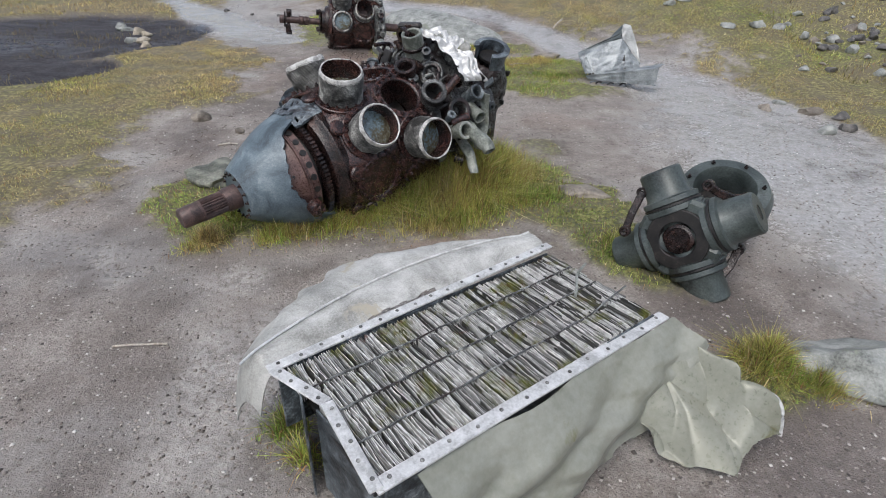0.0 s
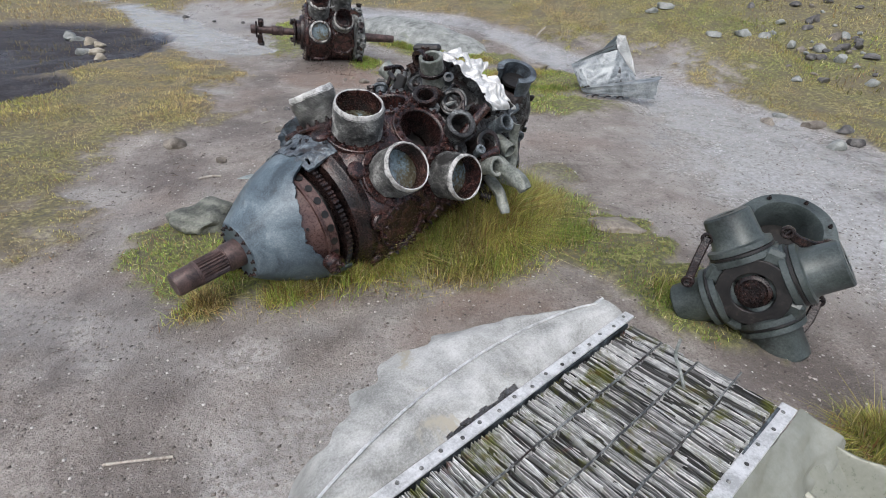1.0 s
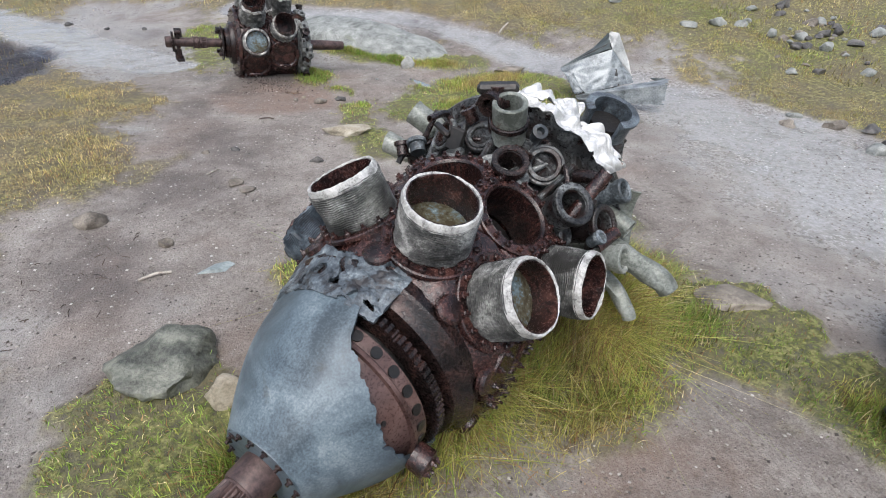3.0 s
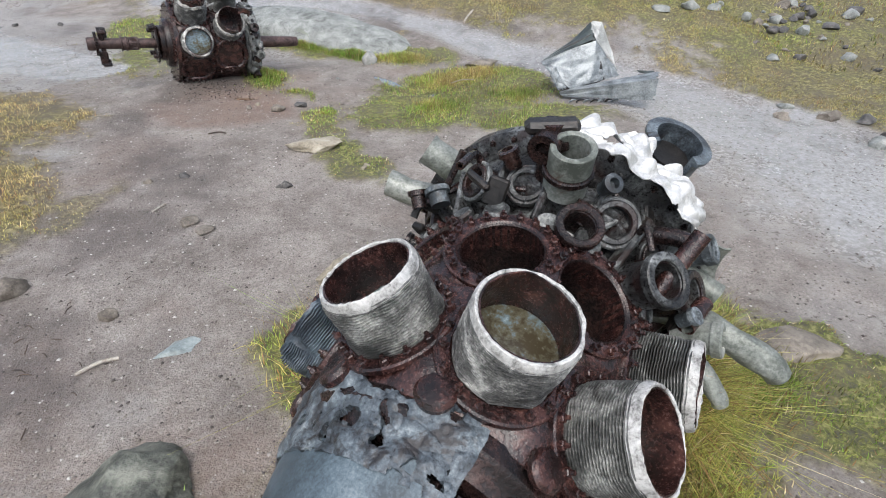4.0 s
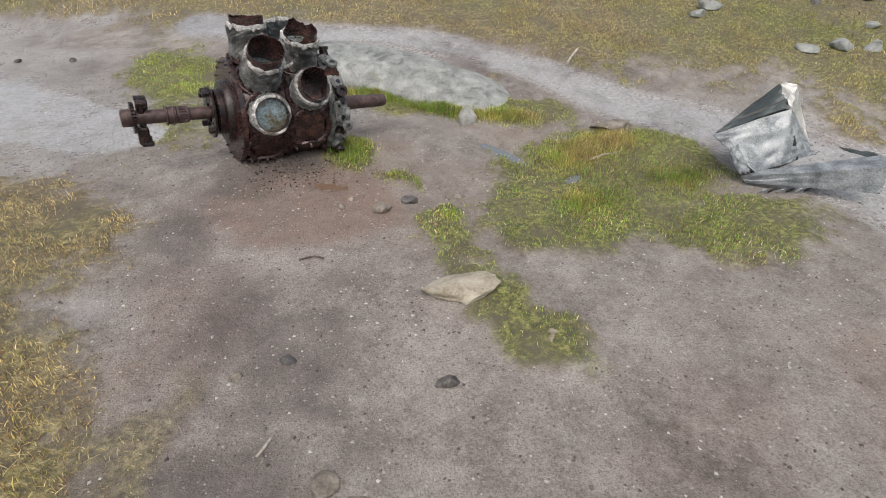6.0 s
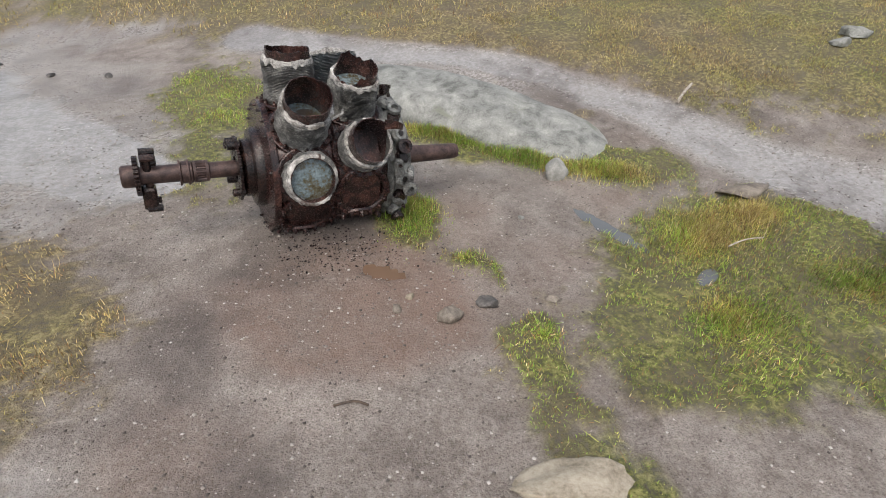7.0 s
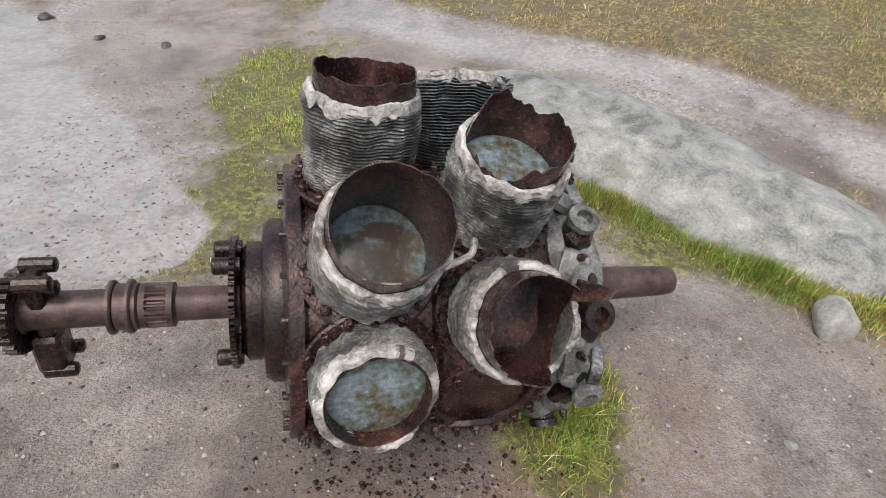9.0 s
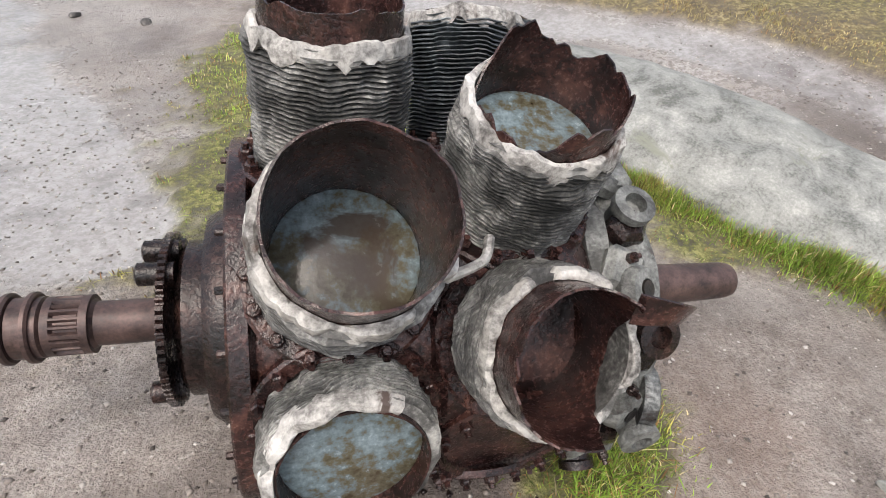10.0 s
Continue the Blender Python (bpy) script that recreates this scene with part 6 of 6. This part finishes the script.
def tussock(name, label, spots, seed, lean=0.95):
    """Long grass; spots are (x, y, rx, ry, turn, blades, height, green)."""
    rg2 = np.random.RandomState(seed)
    X, Y, HH, G = [], [], [], []
    for cx, cy, rx, ry, turn, n, h, gn in spots:
        n = int(n * 1.7)
        r, a = np.abs(rg2.normal(0, 0.55, n)), rg2.uniform(0, 2 * np.pi, n)
        u, v = r * np.cos(a) * rx, r * np.sin(a) * ry
        c, s = math.cos(radians(turn)), math.sin(radians(turn))
        X.append(cx + u * c - v * s)
        Y.append(cy + u * s + v * c)
        HH.append(h * (0.3 + 0.9 * rg2.uniform(0, 1, n) ** 1.3) * np.clip(1.15 - 0.55 * r, 0.25, 1.2))
        G.append(np.full(n, gn))
    X, Y, HH, G = map(np.concatenate, (X, Y, HH, G))
    return blades(name, label, X, Y, HH, rg2.uniform(0.0018, 0.0036, len(X)), G + 0.08 + 0.8 * fbm(X, Y, 6, seed, 3), seed, lean, 1.3)


tussock("tussock", "long wet yellow-green grass round the engine", [(-0.3, 2.42, 0.5, 0.17, 33, 9000, 0.17, 0.48), (0.1, 2.55, 0.4, 0.2, 35, 8000, 0.2, 0.5), (0.3, 2.75, 0.25, 0.2, 30, 3500, 0.17, 0.45), (-0.72, 2.1, 0.14, 0.08, 40, 1500, 0.1, 0.4), (-0.4, 2.33, 0.3, 0.1, 38, 4000, 0.19, 0.4), (0.18, 2.6, 0.16, 0.14, 30, 2500, 0.26, 0.42),
        (-0.6, 3.0, 0.18, 0.22, 40, 3500, 0.2, 0.4), (-0.98, 2.27, 0.12, 0.1, 30, 1200, 0.1, 0.42), (-1.02, 2.02, 0.14, 0.07, 44, 900, 0.08, 0.4), (-0.3, 3.1, 0.3, 0.12, 40, 2000, 0.14, 0.45), (0.02, 2.26, 0.34, 0.12, 20, 2500, 0.07, 0.66), (0.45, 2.52, 0.25, 0.14, 10, 1800, 0.07, 0.6)], 61)
tussock("tussock", "small rough grass tuft on a low rock", [(1.05, 1.32, 0.1, 0.1, 0, 2400, 0.11, 0.4), (1.18, 1.24, 0.12, 0.07, -20, 900, 0.07, 0.3)], 62)
tussock("tussock", "bright green grass beside the grey boulder", [(-0.3, 7.02, 0.45, 0.1, -40, 4200, 0.06, 0.85), (0.1, 6.66, 0.4, 0.1, -40, 4000, 0.06, 0.82), (0.45, 6.42, 0.3, 0.14, -35, 3000, 0.06, 0.55), (-0.67, 6.14, 0.15, 0.22, -10, 3400, 0.06, 0.95), (-0.5, 5.75, 0.1, 0.16, 20, 260, 0.03, 0.7), (-0.36, 5.26, 0.13, 0.13, 0, 420, 0.03, 0.6)], 63)
tussock("tussock", "sparse grass at the foot of the cooler", [(-0.42, 1.03, 0.07, 0.08, 0, 350, 0.08, 0.7), (0.78, 2.05, 0.14, 0.2, 20, 1200, 0.06, 0.6), (-0.35, 0.93, 0.06, 0.05, 0, 180, 0.08, 0.75)], 64)
tussock("tussock", "rank yellow-green grass round the pools", [(0.62, 5.75, 0.4, 0.25, 30, 5000, 0.05, 0.42), (0.35, 5.2, 0.3, 0.2, 10, 3000, 0.035, 0.66), (1.0, 5.3, 0.4, 0.25, -15, 2600, 0.035, 0.55), (0.95, 5.85, 0.25, 0.2, 40, 2600, 0.06, 0.35)], 65)

# dead heather stalks on the peat
rg3 = np.random.RandomState(12)
hx, hy = rg3.uniform(-6.5, -2.9, 9000), rg3.uniform(4.2, 9, 9000)
pt = cover(hx, hy)[2]
ok = (pt > 0.5) & (fbm(hx, hy, 3, 77, 3) > 0.05)
hx, hy = hx[ok], hy[ok]
blades("heather_stalks", "pale dead stalks standing in black peat", hx, hy, rg3.uniform(0.02, 0.07, len(hx)), np.full(len(hx), 0.004), np.full(len(hx), 0.0), 13, 0.8, 0.5)


def gravel(name, label, n, seed, mat, lo, hi, only_path=True):
    rg2 = np.random.RandomState(seed)
    x, y = rg2.uniform(-2.6, 2.8, n), 0.7 + 7.5 * rg2.uniform(0, 1, n) ** 1.3
    g, w, p, gr, ru = cover(x, y)
    ok = (g < 0.5) & (p < 0.2)
    x, y = x[ok], y[ok]
    n = len(x)
    s = lo + (hi - lo) * rg2.uniform(0, 1, n) ** 4
    z = height(x, y) + s * 0.15
    base = np.array([(1, 0, 0), (0, 1, 0), (-1, 0, 0), (0, -1, 0), (0, 0, 0.8), (0, 0, -0.8)], float)
    V = base[None] * s[:, None, None] * rg2.uniform(0.55, 1.2, (n, 6, 1))
    a = rg2.uniform(0, 6.28, n)
    c, q = np.cos(a)[:, None], np.sin(a)[:, None]
    vx, vy = V[..., 0] * c - V[..., 1] * q, V[..., 0] * q + V[..., 1] * c
    V = np.stack([vx + x[:, None], vy + y[:, None], V[..., 2] * 0.7 + z[:, None]], -1)
    f = np.array([(0, 1, 4), (1, 2, 4), (2, 3, 4), (3, 0, 4), (1, 0, 5), (2, 1, 5), (3, 2, 5), (0, 3, 5)])
    T = (np.arange(n)[:, None, None] * 6 + f[None]).reshape(-1, 3)
    return tagged(new(name, quick_mesh(name, V.reshape(-1, 3), T, mat)), label, "gravel", kind="stuff")


mg, nt, b = base_mat("mixed_gravel")
isl = nt.nodes.new("ShaderNodeNewGeometry").outputs["Random Per Island"]
nt.links.new(ramp(nt, isl, [(0.0, (0.06, 0.05, 0.044)), (0.3, (0.17, 0.145, 0.127)), (0.7, (0.3, 0.265, 0.235)), (0.88, (0.42, 0.385, 0.35)), (1.0, (0.66, 0.64, 0.61))]), b.inputs["Base Color"])
b.inputs["Roughness"].default_value = 0.5
gravel("gravel", "mixed pale and dark grit strewn on the path", 115000, 17, mg, 0.0015, 0.0085)

rg4 = np.random.RandomState(22)
for nm, lab, cx, cy, sd, n in (("rust_flakes", "dark rust flakes and clods under the engine", -1.02, 5.9, 0.085, 1100),):
    x, y = cx + rg4.normal(0, sd * 1.7, n), cy + rg4.normal(0, sd * 0.9, n)
    s = 0.001 + 0.006 * rg4.uniform(0, 1, n) ** 3
    z = height(x, y) + s * 0.3
    base = np.array([(1, 0, 0), (0, 1, 0), (-1, 0, 0), (0, -1, 0), (0, 0, 0.7), (0, 0, -0.7)], float)
    V = base[None] * s[:, None, None] * rg4.uniform(0.5, 1.3, (n, 6, 1)) + np.stack([x, y, z], -1)[:, None]
    f = np.array([(0, 1, 4), (1, 2, 4), (2, 3, 4), (3, 0, 4), (1, 0, 5), (2, 1, 5), (3, 2, 5), (0, 3, 5)])
    T = (np.arange(n)[:, None, None] * 6 + f[None]).reshape(-1, 3)
    tagged(new(nm, quick_mesh(nm, V.reshape(-1, 3), T, DARK_RUST)), lab, "debris", kind="stuff")
